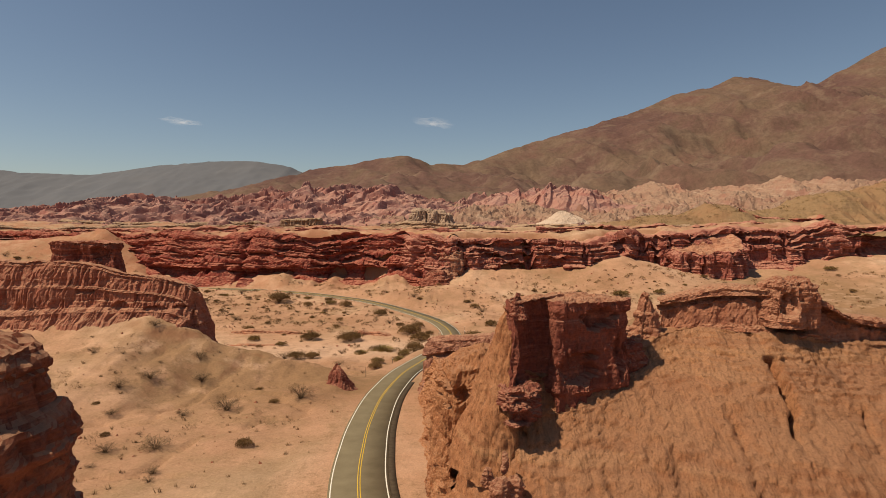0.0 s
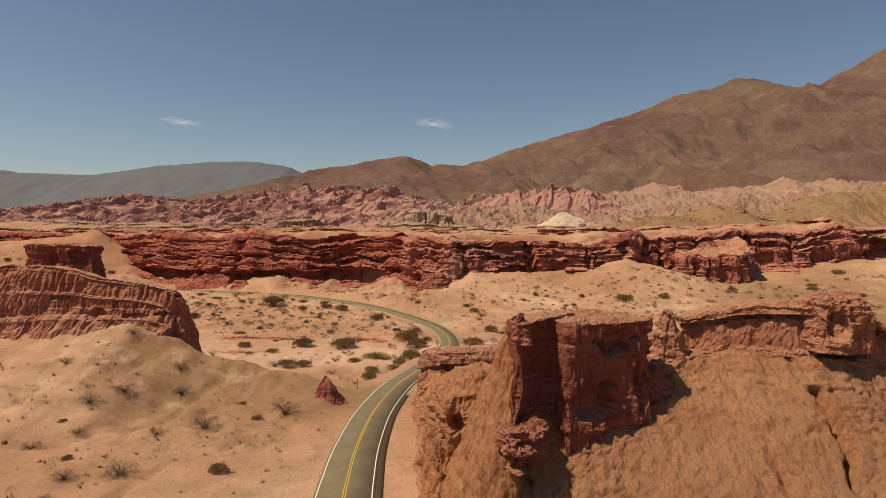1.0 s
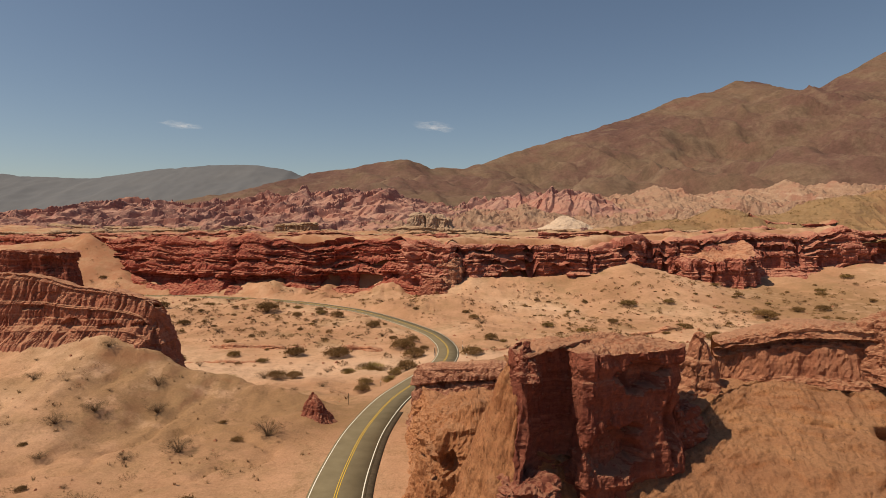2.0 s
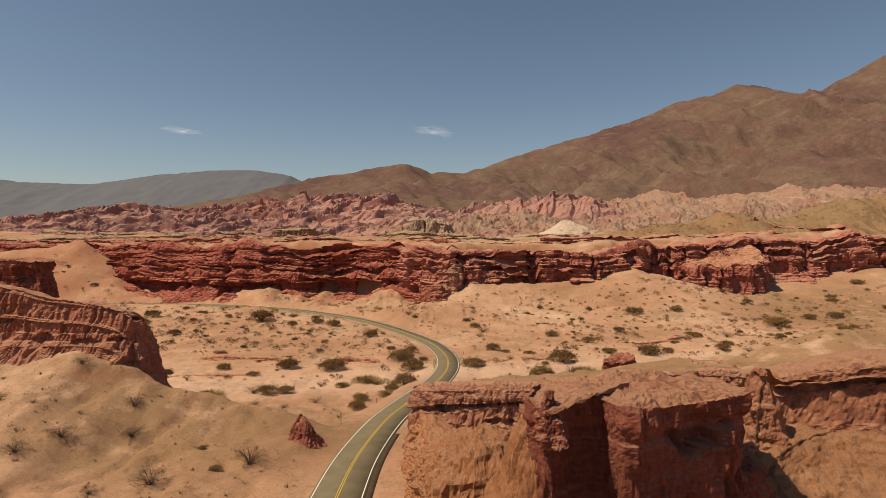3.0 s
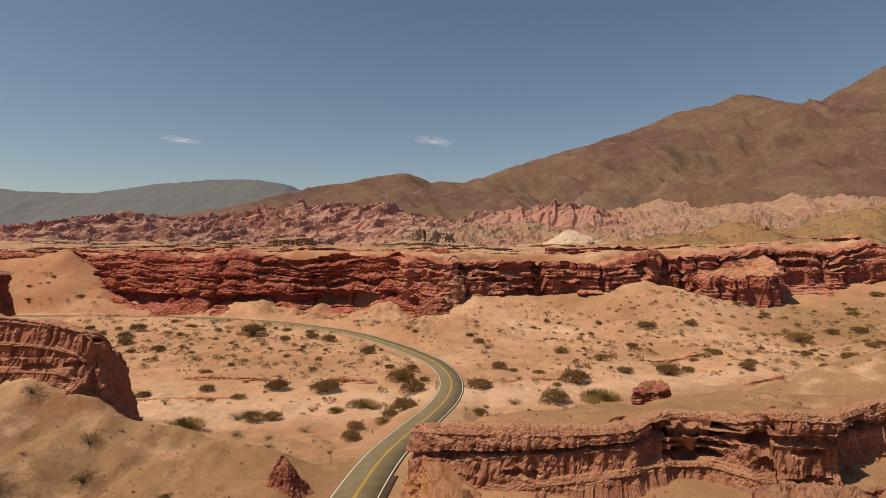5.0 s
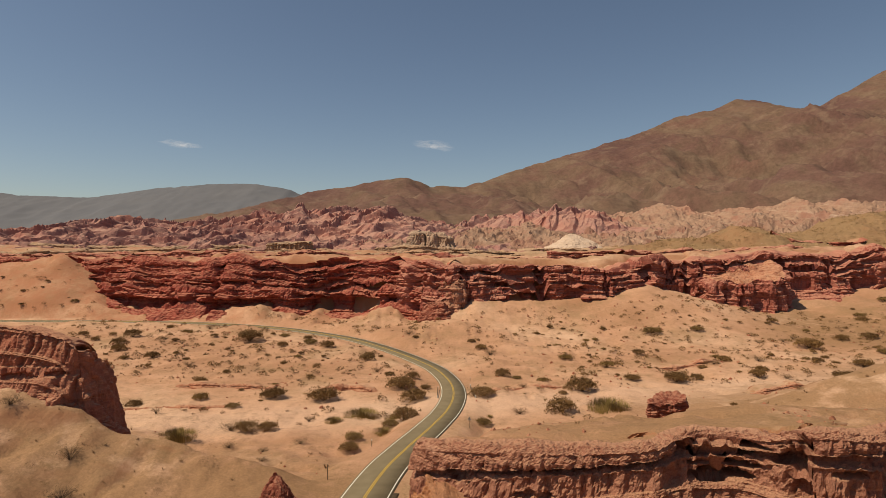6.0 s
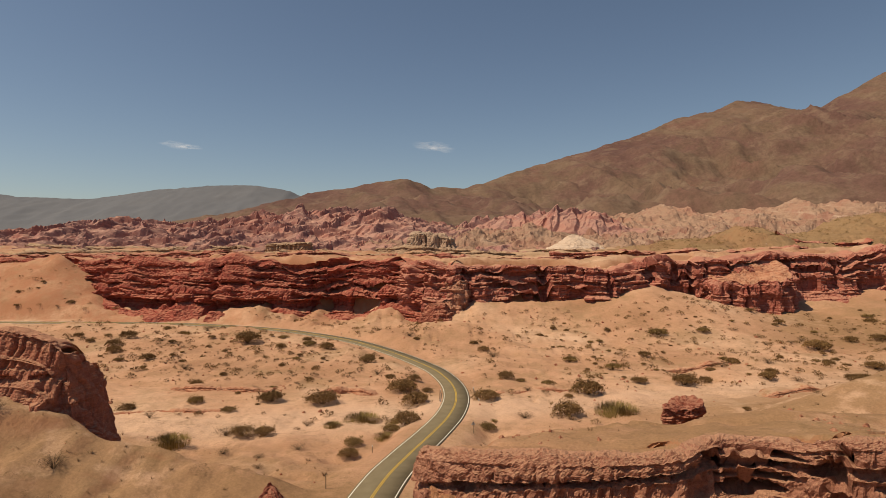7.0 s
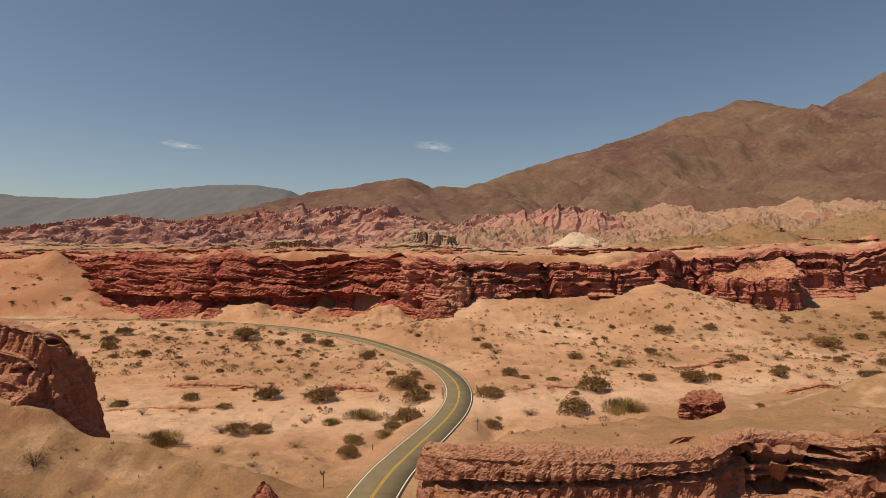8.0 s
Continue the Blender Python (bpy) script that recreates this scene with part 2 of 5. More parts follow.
def weather(v, n, big=1.0, size=8.0, ledge=0.5, thick=1.4, flute=0.3, fine=0.15, seed=0, joint=0.0, block=4.0, dents=(), lump=0.9, alcove=0.0, gully=0.0, strike=None, keep=None, course=0.0, tall=0.7, clefts=(), warp=0.0, caves=()):
    """Moves the places v outwards along n as rain and wind have worn the rock. dents: (x, y, z, width, height, depth) of hollows. clefts: (x, z) at the foot and at the top, width, depth. caves: (x, z, half width, half height, depth)."""
    x, y, z = v[..., 0], v[..., 1], v[..., 2]
    out = big * fbm(x / size, y / size, z / (size * 2.2), 3, seed + 1)
    base_form = out
    if warp:
        zz = z + warp * fbm(x / 45, y / 45, z / 60, 3, seed + 2) + 0.12 * thick * fbm(x / 5, y / 5, z / 9, 2, seed + 18)
    else:
        zz = z + 0.5 * thick * fbm(x / 14, y / 14, z / 30, 3, seed + 2)
    steep = 1 - smooth(0.55, 0.9, n[..., 2])
    vary = (0.15 + 1.5 * smooth(-0.35, 0.5, fbm(x / 16, y / 16, z / 11, 3, seed + 9))) if warp > 0.9 else 0.6 + 0.6 * fbm(x / 9, y / 9, z / 9, 2, seed + 9)
    out = out + ledge * steep * vary * (beds(zz, thick, seed + 3) + 0.45 * beds(zz, thick * 0.37, seed + 4))
    if joint:
        row = np.floor(zz / (course or thick * 1.7))
        u = (x + 0.6 * y) / block + 0.7 * fbm(x / 6, y / 6, z / 20, 2, seed + 7) + 0.31 * row
        k = np.floor(u)
        here, last = (hashed((k - i).astype(np.int64), row.astype(np.int64), 9, seed) for i in (0, 1))
        out = out + joint * steep * (last + (here - last) * smooth(0, 0.12, u - k))
    if alcove:
        out = out - alcove * steep * smooth(0.15, 0.5, fbm(x / (size * 0.55), y / (size * 0.55), z / (size * 0.45), 3, seed + 12))
    if gully:
        out = out - gully * smooth(0.45, 0.95, 1 - 2 * np.abs(grain(x / (size * 1.1), y / (size * 1.1), z / (size * 4), seed + 15))) * (0.4 + 0.6 * steep)
    if strike:
        along = x * strike[0] + y * strike[1] + 0.5 * fbm(x / 3, y / 3, z / 3, 2, seed + 16)
        out = out - flute * steep * (ridged(along / 1.3, z / 9, 0.5, 3, seed + 5) + 0.6 * ridged(along / 4.1, z / 14, 0.2, 2, seed + 17))
    else:
        out = out - flute * steep * ridged(x / 1.5, y / 1.5, z / 8, 3, seed + 5)
    crag = fbm(x / lump, y / lump, z / (lump * tall), 5, seed + 6, 0.7) - 0.9 * ridged(x / (lump * 1.7), y / (lump * 1.7), z / (lump * 1.6 * tall), 4, seed + 8, 0.65)
    out = out + 0.62 * fine * crag
    for cx, cy, cz, w, h, depth in dents:
        d = np.sqrt(((x - cx) ** 2 + (y - cy) ** 2) / w ** 2 + ((z - cz) / h) ** 2) + 0.25 * fbm(x / (0.5 * w), y / (0.5 * w), z / (0.5 * h), 3, seed + 13)
        out = out - depth * steep * (1 - smooth(0.6, 1.05, d))
    for cx, cz, w, h, depth in caves:
        dx = (x - cx) / w + 0.28 * fbm(x / (0.4 * w), z / (0.8 * h), 0.3, 3, seed + 19)
        dz = (z - cz) / h + 0.35 * fbm(x / (0.35 * w), z / h, 0.7, 3, seed + 20)
        out = out - depth * (1 - smooth(0.75, 1.1, np.sqrt(dx * dx + np.where(dz > 0, dz, 0.8 * dz) ** 2)))
    for x0, z0, x1, z1, w, depth in clefts:
        k = (z - z0) / (z1 - z0)
        d = np.abs(x - x0 - (x1 - x0) * k - 0.5 * fbm(z / 1.4, x / 9, y / 9, 3, seed + 14)) / (w * (0.5 + 0.7 * k))
        out = out - depth * (1 - smooth(0.5, 1.1, d)) * smooth(0, 0.12, k) * (1 - smooth(0.9, 1.0, k))
    if keep is not None:
        out = base_form + (out - base_form) * keep
    dirn = n.copy()
    dirn[..., 2] *= 0.35 + 0.65 * smooth(0.6, 0.95, n[..., 2])
    return v + dirn * out[..., None]


def wall(name, base, top, shape, step, rows, mat, worn, cap=(6.0, -1.0), skirt=2.5, wander=0.0, rim=0.0, bare=0.9, **tags):
    """A rock face between a line at its foot and a line at its top (x, y, z each). shape: (share of the height, share of the way in)."""
    b, t = spline(base, step), spline(top, step)
    m = max(len(b), len(t))
    b, t = (np.stack([np.interp(np.linspace(0, 1, m), np.linspace(0, 1, len(q)), q[:, i]) for i in range(3)], 1) for q in (b, t))
    ins = np.gradient(t, axis=0)[:, :2]
    ins = np.stack([-ins[:, 1], ins[:, 0]], 1) / np.maximum(np.linalg.norm(ins, axis=1, keepdims=True), 1e-6)
    t = t.copy()
    t[:, 2] += rim * fbm(t[:, 0] / 28, t[:, 1] / 28, 0.5, 4, worn["seed"] + 21)
    hs, ws = np.array([s[0] for s in shape]), np.array([s[1] for s in shape])
    u = np.linspace(0, 1, len(shape))
    grid = []
    foot = b.copy()
    foot[:, :2] -= ins * skirt * 0.6
    foot[:, 2] -= skirt
    grid.append(foot)
    for k in np.linspace(0, 1, rows):
        at = np.clip(k + wander * math.sin(math.pi * k) * fbm(t[:, 0] / 46, t[:, 1] / 46, k * 1.3, 5, worn["seed"] + 22), 0, 1)
        p = b + (t - b) * np.interp(at, u, ws)[:, None]
        p[:, 2] = b[:, 2] + (t[:, 2] - b[:, 2]) * (k if wander else np.interp(k, u, hs))
        if wander:
            p[:, 2] += (np.interp(at, u, hs) - at) * (t[:, 2] - b[:, 2])
        grid.append(p)
    for k in np.linspace(0, 1, max(4, int(cap[0] / step) + 1))[1:]:
        p = t.copy()
        p[:, :2] += ins * cap[0] * k
        p[:, 2] += cap[1] * k ** 3
        grid.append(p)
    v = np.stack(grid)
    n = normals(v)
    inward = np.arange(len(v)) - (rows + 1)
    v = weather(v, n, keep=(1 - 0.7 * smooth(0, 2.0 / step, inward))[:, None], **worn)
    mid = v[:, v.shape[1] // 2].mean(0)
    lip = rows + 1 + int(round(bare / step))
    return surface(name, v, False, mat, (mid[0], mid[1], b[:, 2].min()), second=(M_SAND, lip), **tags)


def rock(name, outline, z0, z1, profile, step, rows, mat, worn, lean=(0, 0), crown=0.6, tilt=(0, 0), crest=None, **tags):
    """A free-standing rock. outline: (x, y), anticlockwise. profile: (share of the height, scale of the outline)."""
    o = spline(outline, step, True)
    c = o.mean(0)
    hs, ws = [p[0] for p in profile], [p[1] for p in profile]
    grid = []
    for k in np.linspace(0, 1, rows):
        s = np.interp(k, hs, ws)
        p = np.zeros((len(o), 3))
        p[:, :2] = c + (o - c) * s + np.array(lean) * k
        p[:, 2] = z0 + (z1 - z0) * k + k * ((o - c) @ np.array(tilt))
        grid.append(p)
    last = grid[-1]
    mid = last.mean(0)
    for k in np.linspace(0, 1, max(4, int(np.ptp(o, axis=0).min() / 2 / step * 0.8)))[1:]:
        p = mid + (last - mid) * (1 - k * 0.995)
        p[:, 2] += crown * (1 - (1 - k) ** 2)
        grid.append(p)
    v = np.stack(grid)
    n = normals(v, True)
    v = weather(v, n, **worn)
    return surface(name, v, True, mat, (c[0], c[1], z0), second=(crest, rows) if crest else None, **tags)


# ---- the lie of the land ----
ROAD_LEFT = [(14, -60), (6, -20), (-1, 10), (-7, 38), (-13.5, 67), (-15.8, 88), (-16.5, 105), (-16.2, 123), (-13.9, 145), (-10.5, 161),
             (-6.3, 177.5), (-2.5, 195), (-0.4, 214), (-0.9, 232), (-4, 247), (-9, 260), (-22, 283), (-37, 304), (-54, 320), (-85, 340),
             (-118, 351), (-150, 357), (-210, 361), (-290, 362), (-380, 365)]
ROAD_WIDE = 7.0


def road_height(y):
    return np.interp(y, (-60, 0, 205, 235, 300, 345, 362), (21.0, 16.9, 0.8, -0.8, -0.6, 0.6, 1.4))


_left = spline(ROAD_LEFT, 2.0)
_dir = np.gradient(_left, axis=0)
_dir /= np.linalg.norm(_dir, axis=1, keepdims=True)
ROAD = _left + np.stack([_dir[:, 1], -_dir[:, 0]], 1) * ROAD_WIDE / 2
ROAD_DIR = _dir
ROAD_Z = road_height(ROAD[:, 1])
ROAD_Z = np.convolve(np.pad(ROAD_Z, 4, mode="edge"), np.ones(9) / 9, "valid")


def from_road(x, y):
    """Distance to the road's middle line and the road's height there."""
    best = np.full(x.shape, 1e9)
    h = np.zeros(x.shape)
    near = (x > -420) & (x < 60) & (y > -80) & (y < 420)
    xs, ys = x[near], y[near]
    if xs.size <= 64:
        a, d = ROAD[:-1], ROAD[1:] - ROAD[:-1]
        k = np.clip(((xs[..., None] - a[:, 0]) * d[:, 0] + (ys[..., None] - a[:, 1]) * d[:, 1]) / (d * d).sum(1), 0, 1)
        e = np.hypot(xs[..., None] - a[:, 0] - k * d[:, 0], ys[..., None] - a[:, 1] - k * d[:, 1])
        at = e.argmin(-1)
        hs = ROAD_Z[:-1] + k * (ROAD_Z[1:] - ROAD_Z[:-1])
        best[near], h[near] = e.min(-1), np.take_along_axis(hs, at[..., None], -1)[..., 0]
        return best, h
    bb, hh = np.full(xs.shape, 1e9), np.zeros(xs.shape)
    for i in range(len(ROAD) - 1):
        a, d = ROAD[i], ROAD[i + 1] - ROAD[i]
        k = np.clip(((xs - a[0]) * d[0] + (ys - a[1]) * d[1]) / (d @ d), 0, 1)
        e = np.hypot(xs - a[0] - k * d[0], ys - a[1] - k * d[1])
        s = e < bb
        bb[s] = e[s]
        hh[s] = (ROAD_Z[i] + k * (ROAD_Z[i + 1] - ROAD_Z[i]))[s]
    best[near], h[near] = bb, hh
    return best, h


CLIFF_X = (-420, -340, -260, -205, -155, -100, -60, -25, 0, 25, 60, 90, 125, 165, 205, 240, 280, 330, 400, 520)
CLIFF_Y = (490, 462, 430, 402, 386, 382, 384, 374, 354, 362, 370, 364, 380, 382, 398, 402, 414, 424, 440, 470)


def cliff_line(x):
    return np.interp(x, CLIFF_X, CLIFF_Y)


def bump(x, y, cx, cy, a, b, turn=0.0):
    c, s = math.cos(radians(turn)), math.sin(radians(turn))
    u, v = (x - cx) * c + (y - cy) * s, -(x - cx) * s + (y - cy) * c
    return np.exp(-(u / a) ** 2 - (v / b) ** 2)


def seg(x, y, ax, ay, bx, by):
    dx, dy = bx - ax, by - ay
    k = np.clip(((x - ax) * dx + (y - ay) * dy) / (dx * dx + dy * dy), 0, 1)
    return np.hypot(x - ax - k * dx, y - ay - k * dy)


def soft_max(a, b, k=2.0):
    h = np.clip(0.5 + 0.5 * (a - b) / k, 0, 1)
    return b + (a - b) * h + k * h * (1 - h)


def ground_height(x, y):
    x, y = np.asarray(x, float), np.asarray(y, float)
    h = np.interp(y, (-100, 0, 60, 100, 130, 150, 164, 177, 190, 225, 262, 285, 320, 360, 385), (19, 15, 11.6, 8.6, 6.5, 4.4, 1.4, -2.4, -3.3, -3.8, -3.4, -1.8, -0.2, 2.4, 5))
    # mounds and gullies in the scrub between the dry wash and the road
    scrub = smooth(232, 262, y)
    h = h + scrub * (1.7 * fbm(x / 26, y / 20, 0, 3, 31) + 0.7 * ridged(x / 30, y / 17, 0.4, 2, 33))
    # apron of sand below the left butte, and its long tail towards the road
    foot = np.interp(x, (-160, -104, -84, -71, -61, -55, -48, -40, -30, -22), (18.5, 18.5, 20.0, 20.4, 17.8, 14.0, 12.0, 10.8, 9.0, 6.5))
    reach = seg(x, y, -27, 139, -60, 142) + 0 * x
    reach = np.minimum(reach, seg(x, y, -60, 142, -190, 141))
    slope = np.where(y > 141, 1.1, 0.40)
    h = soft_max(h, foot - slope * np.minimum(reach, 12.5) - 0.16 * np.maximum(reach - 12.5, 0), 3.0)
    h = h + (0.28 * ridged(x / 6, y / 6, 0.2, 4, 57, 0.65) - 0.9 * smooth(0.72, 0.98, 1 - 2 * np.abs(grain(x / 11, y / 15, 0.4, 58)))) * bump(x, y, -52, 130, 44, 28)
    h = h + 0.8 * bump(x, y, -42, 130, 22, 16, -14) + 1.0 * bump(x, y, -24, 128, 8, 9)
    h = h - 2.0 * bump(x, y, -95, 215, 50, 25)
    # massif on the right of the road
    edge = np.interp(y, (0, 20, 45, 72, 95, 112, 122, 130, 145, 168, 192), (5, 5, 5, 4, 1.5, -1.5, 1, 6, 15, 24, 30))
    inside = smooth(edge + 0.5, edge + 3.6, x)
    back = np.interp(x, (-5, 0, 7, 16, 26, 35, 43, 56, 80), (123.5, 120, 115, 113.5, 115, 113, 109.5, 117.5, 124))
    basin = np.interp(y, (0, 30, 44, 49.5, 55, 60, 67, 76, 88, 100), (8, 8, 10, 20, 24.4, 24.4, 20.5, 17.4, 15.6, 14.8)) + 0.075 * x
    basin = basin + 3.2 * bump(x, y, 14, 94, 8, 5, 15) + 1.6 * bump(x, y, 27, 93, 9, 4) + 3 * bump(x, y, 50, 84, 16, 12)
    lip = np.interp(x, (-5, 0, 7, 16, 26, 35, 43, 56, 80), (18.0, 20.2, 21.6, 22.4, 23.8, 24.6, 25.4, 24.6, 25.0))
    low = np.interp(y, (105, 125, 142, 160, 178, 194), (0, 0.10, 0.32, 0.58, 0.86, 1))
    bench = lip + (-3.4 - lip) * low
    plateau = np.where(y > back, bench, basin + (bench - basin) * smooth(back - 1.5, back, y))
    h = h + (soft_max(h, plateau, 1.0) - h) * inside
    # brown hill on the right, behind the wall
    h = soft_max(h, 19 * bump(x, y, 150, 180, 70, 34, 8) - 1.5, 4)
    h = soft_max(h, 21 * bump(x, y, 105, 168, 48, 22, 6) - 1.0, 4)
    # dune against the far cliff, right; sand ramp, left
    h = soft_max(h, 22.5 - 0.30 * np.hypot((x - 112) * 0.9, (y - 374) * (1.0 + 0.0 * x)), 5)
    h = soft_max(h, 31.0 - 0.58 * seg(x, y, -240, 414, -480, 400), 5)
    h = h + 4.0 * bump(x, y, 10, 322, 34, 22) + 0.085 * np.maximum(x - 170, 0) * smooth(270, 360, y)
    # fan of debris beside the spur
    h = soft_max(h, 14.0 - 0.36 * seg(x, y, 16, 354, 78, 364), 3)
    # cones of debris at the foot of the far cliff
    gap = cliff_line(x) - y
    cone = smooth(0.1, 0.95, 1 - 2 * np.abs(grain(x / 23 + 0.3 + 0.2 * fbm(x / 14, y / 14, 0.2, 2, 43), 0.5, 0.5, 44)))
    cone2 = smooth(-0.1, 0.9, 1 - 2 * np.abs(grain(x / 15 + 0.1 + 0.25 * fbm(x / 9, y / 9, 0.6, 2, 42), 0.5, 0.2, 49)))
    h = h + (4.2 * cone + 2.4 * cone2) * smooth(44, 10, gap) * (smooth(-14, -30, x) + 0.45 * smooth(120, 150, x)) * (0.7 + 0.5 * fbm(x / 8, y / 8, 0, 3, 45))
    # terrace above the far cliff
    far = smooth(3, 13, y - cliff_line(x))
    rim = np.interp(x, (-400, -200, 0, 90, 200, 300, 420), (34, 33.5, 33.5, 33, 38, 39, 42))
    terrace = rim + 0.010 * np.maximum(y - 400, 0) + 2.0 * fbm(x / 90, y / 60, 0, 4, 41)
    terrace = terrace + 1.8 * ridged(x / 40, y / 22, 0.1, 3, 46)
    tz = terrace + 3.0 * smooth(40, 46, y - cliff_line(x) + 14 * fbm(x / 60, y / 60, 0, 3, 47)) * smooth(-0.2, 0.2, fbm(x / 130, 2, 0, 2, 48) + 0.15)
    h = h + (np.maximum(tz, h) - h) * far
    # small forms
    r, zr = from_road(x, y)
    off = smooth(5, 14, r)
    rough = 1 - 0.6 * bump(x, y, -45, 225, 70, 22) - 0.7 * bump(x, y, -48, 88, 48, 26)
    h = h + off * rough * (0.6 * fbm(x / 9, y / 9, 0, 4, 51) + 0.2 * ridged(x / 2.6, y / 2.6, 0, 3, 53))
    h = h - 1.0 * np.maximum(0, ridged(x / 22 + 0.3 * fbm(x / 9, y / 9, 0, 2, 56), y / 22, 0, 1, 55) - 0.78) / 0.22 * off
    # roadbed
    bed = smooth(ROAD_WIDE / 2 + 2.6, ROAD_WIDE / 2 + 8.5, r)
    return np.where(r < 30, (zr - 0.12) + (h - (zr - 0.12)) * bed, h)


def spread(lo, hi, fine_lo, fine_hi, step, growth):
    mid = list(np.arange(fine_lo, fine_hi, step))
    up, s = [fine_hi], step
    while up[-1] < hi:
        s *= growth
        up.append(up[-1] + s)
    down, s = [], step
    at = fine_lo
    while at > lo:
        s *= growth
        at -= s
        down.append(at)
    return np.array(down[::-1] + mid + up)


gx = spread(-4600, 4600, -78, 58, 0.9, 1.027)
gy = spread(-500, 4600, 60, 190, 0.95, 1.021)
GX, GY = np.meshgrid(gx, gy)
GZ = ground_height(GX, GY)
ground = surface("ground", np.stack([GX, GY, GZ], -1), False, M_SAND, label="pale red desert sand with gullies and low mounds", category="ground", kind="structure")

# ---- road ----
M_ROAD, t_, b_ = material("worn_asphalt", 0.85)
pos_ = upness(t_)[0]
c_ = ramp(t_, noise_tex(t_, pos_, 0.35, 6), ((0.3, (0.150, 0.122, 0.074)), (0.7, (0.198, 0.163, 0.102))))
c_ = mix(t_, 0.4, c_, ramp(t_, noise_tex(t_, pos_, 9.0, 6, 0.7), ((0.3, (0.75, 0.75, 0.75)), (0.7, (1.15, 1.15, 1.15)))), "MULTIPLY")
t_.links.new(c_, b_.inputs["Base Color"])


def paint(name, colour, worn):
    m, t, b = material(name, 0.7)
    pos = upness(t)[0]
    t.links.new(mix(t, times(t, band(t, noise_tex(t, pos, 3.0, 8, 0.7), 0.5, 0.75), worn), colour, (0.20, 0.18, 0.13)), b.inputs["Base Color"])
    return m


M_WHITE = paint("white_road_paint", (0.78, 0.75, 0.66), 0.5)
M_YELLOW = paint("yellow_road_paint", (0.62, 0.40, 0.05), 0.6)


def ribbon(name, lo, hi, lift, mat, start=0, end=None, parent=None, drop=0.25, **tags):
    """A strip along the road between two offsets from its middle (to the left is minus)."""
    c, d, z = ROAD[start:end], ROAD_DIR[start:end], ROAD_Z[start:end]
    side = np.stack([d[:, 1], -d[:, 0]], 1)
    rows = []
    for o, dz in ((lo, -drop), (lo, 0), ((lo + hi) / 2, 0), (hi, 0), (hi, -drop)):
        camber = -0.02 * abs(o)
        rows.append(np.concatenate([c + side * o, (z + lift + dz + camber)[:, None]], 1))
    return surface(name, np.stack(rows), False, mat, parent=parent, flip=True, **tags)


road = ribbon("road", -ROAD_WIDE / 2 - 0.35, ROAD_WIDE / 2 + 0.35, 0.10, M_ROAD, label="two-lane asphalt road winding through the desert", category="road", kind="structure", drop=0.5)
ribbon("edge_line", -ROAD_WIDE / 2 - 0.08, -ROAD_WIDE / 2 + 0.08, 0.112, M_WHITE, parent=road, drop=0.01)
ribbon("edge_line", ROAD_WIDE / 2 - 0.08, ROAD_WIDE / 2 + 0.08, 0.112, M_WHITE, parent=road, drop=0.01)
ribbon("centre_line", -0.22, -0.09, 0.112, M_YELLOW, parent=road, drop=0.01)
ribbon("centre_line", 0.09, 0.22, 0.112, M_YELLOW, parent=road, drop=0.01)

# gutter between the road and the bank: flat strip, ditch shade painted in
M_GUTTER, t_, b_ = material("gutter_shade", 0.9)
t_.links.new(ramp(t_, noise_tex(t_, upness(t_)[0], 1.5, 8), ((0.3, (0.045, 0.032, 0.02)), (0.7, (0.085, 0.062, 0.04)))), b_.inputs["Base Color"])
near = int(np.argmin(np.abs(ROAD[:, 1] - 137)))
ribbon("gutter", ROAD_WIDE / 2 + 0.36, ROAD_WIDE / 2 + 1.35, 0.06, M_GUTTER, end=near, label="gutter along the road edge, darkened for its shade", category="gutter", kind="structure", drop=0.4)

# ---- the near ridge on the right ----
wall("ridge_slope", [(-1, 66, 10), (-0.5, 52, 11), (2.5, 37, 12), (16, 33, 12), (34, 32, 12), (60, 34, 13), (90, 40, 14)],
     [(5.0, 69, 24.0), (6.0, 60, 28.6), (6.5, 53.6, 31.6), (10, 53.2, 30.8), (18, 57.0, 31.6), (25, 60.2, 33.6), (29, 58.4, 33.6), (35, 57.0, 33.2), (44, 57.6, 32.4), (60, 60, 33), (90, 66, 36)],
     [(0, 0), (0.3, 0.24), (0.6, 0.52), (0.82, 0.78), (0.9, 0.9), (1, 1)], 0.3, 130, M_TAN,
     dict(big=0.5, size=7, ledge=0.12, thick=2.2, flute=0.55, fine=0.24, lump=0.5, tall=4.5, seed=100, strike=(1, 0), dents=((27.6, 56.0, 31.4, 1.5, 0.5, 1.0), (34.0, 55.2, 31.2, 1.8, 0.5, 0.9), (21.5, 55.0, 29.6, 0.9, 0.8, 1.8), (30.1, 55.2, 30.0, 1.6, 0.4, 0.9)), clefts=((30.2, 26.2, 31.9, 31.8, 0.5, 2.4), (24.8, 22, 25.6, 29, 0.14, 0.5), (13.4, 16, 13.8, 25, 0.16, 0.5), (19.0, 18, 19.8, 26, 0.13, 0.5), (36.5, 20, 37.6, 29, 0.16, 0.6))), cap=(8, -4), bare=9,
     label="steep eroded tan mudstone slope beside the road", category="slope", kind="structure")
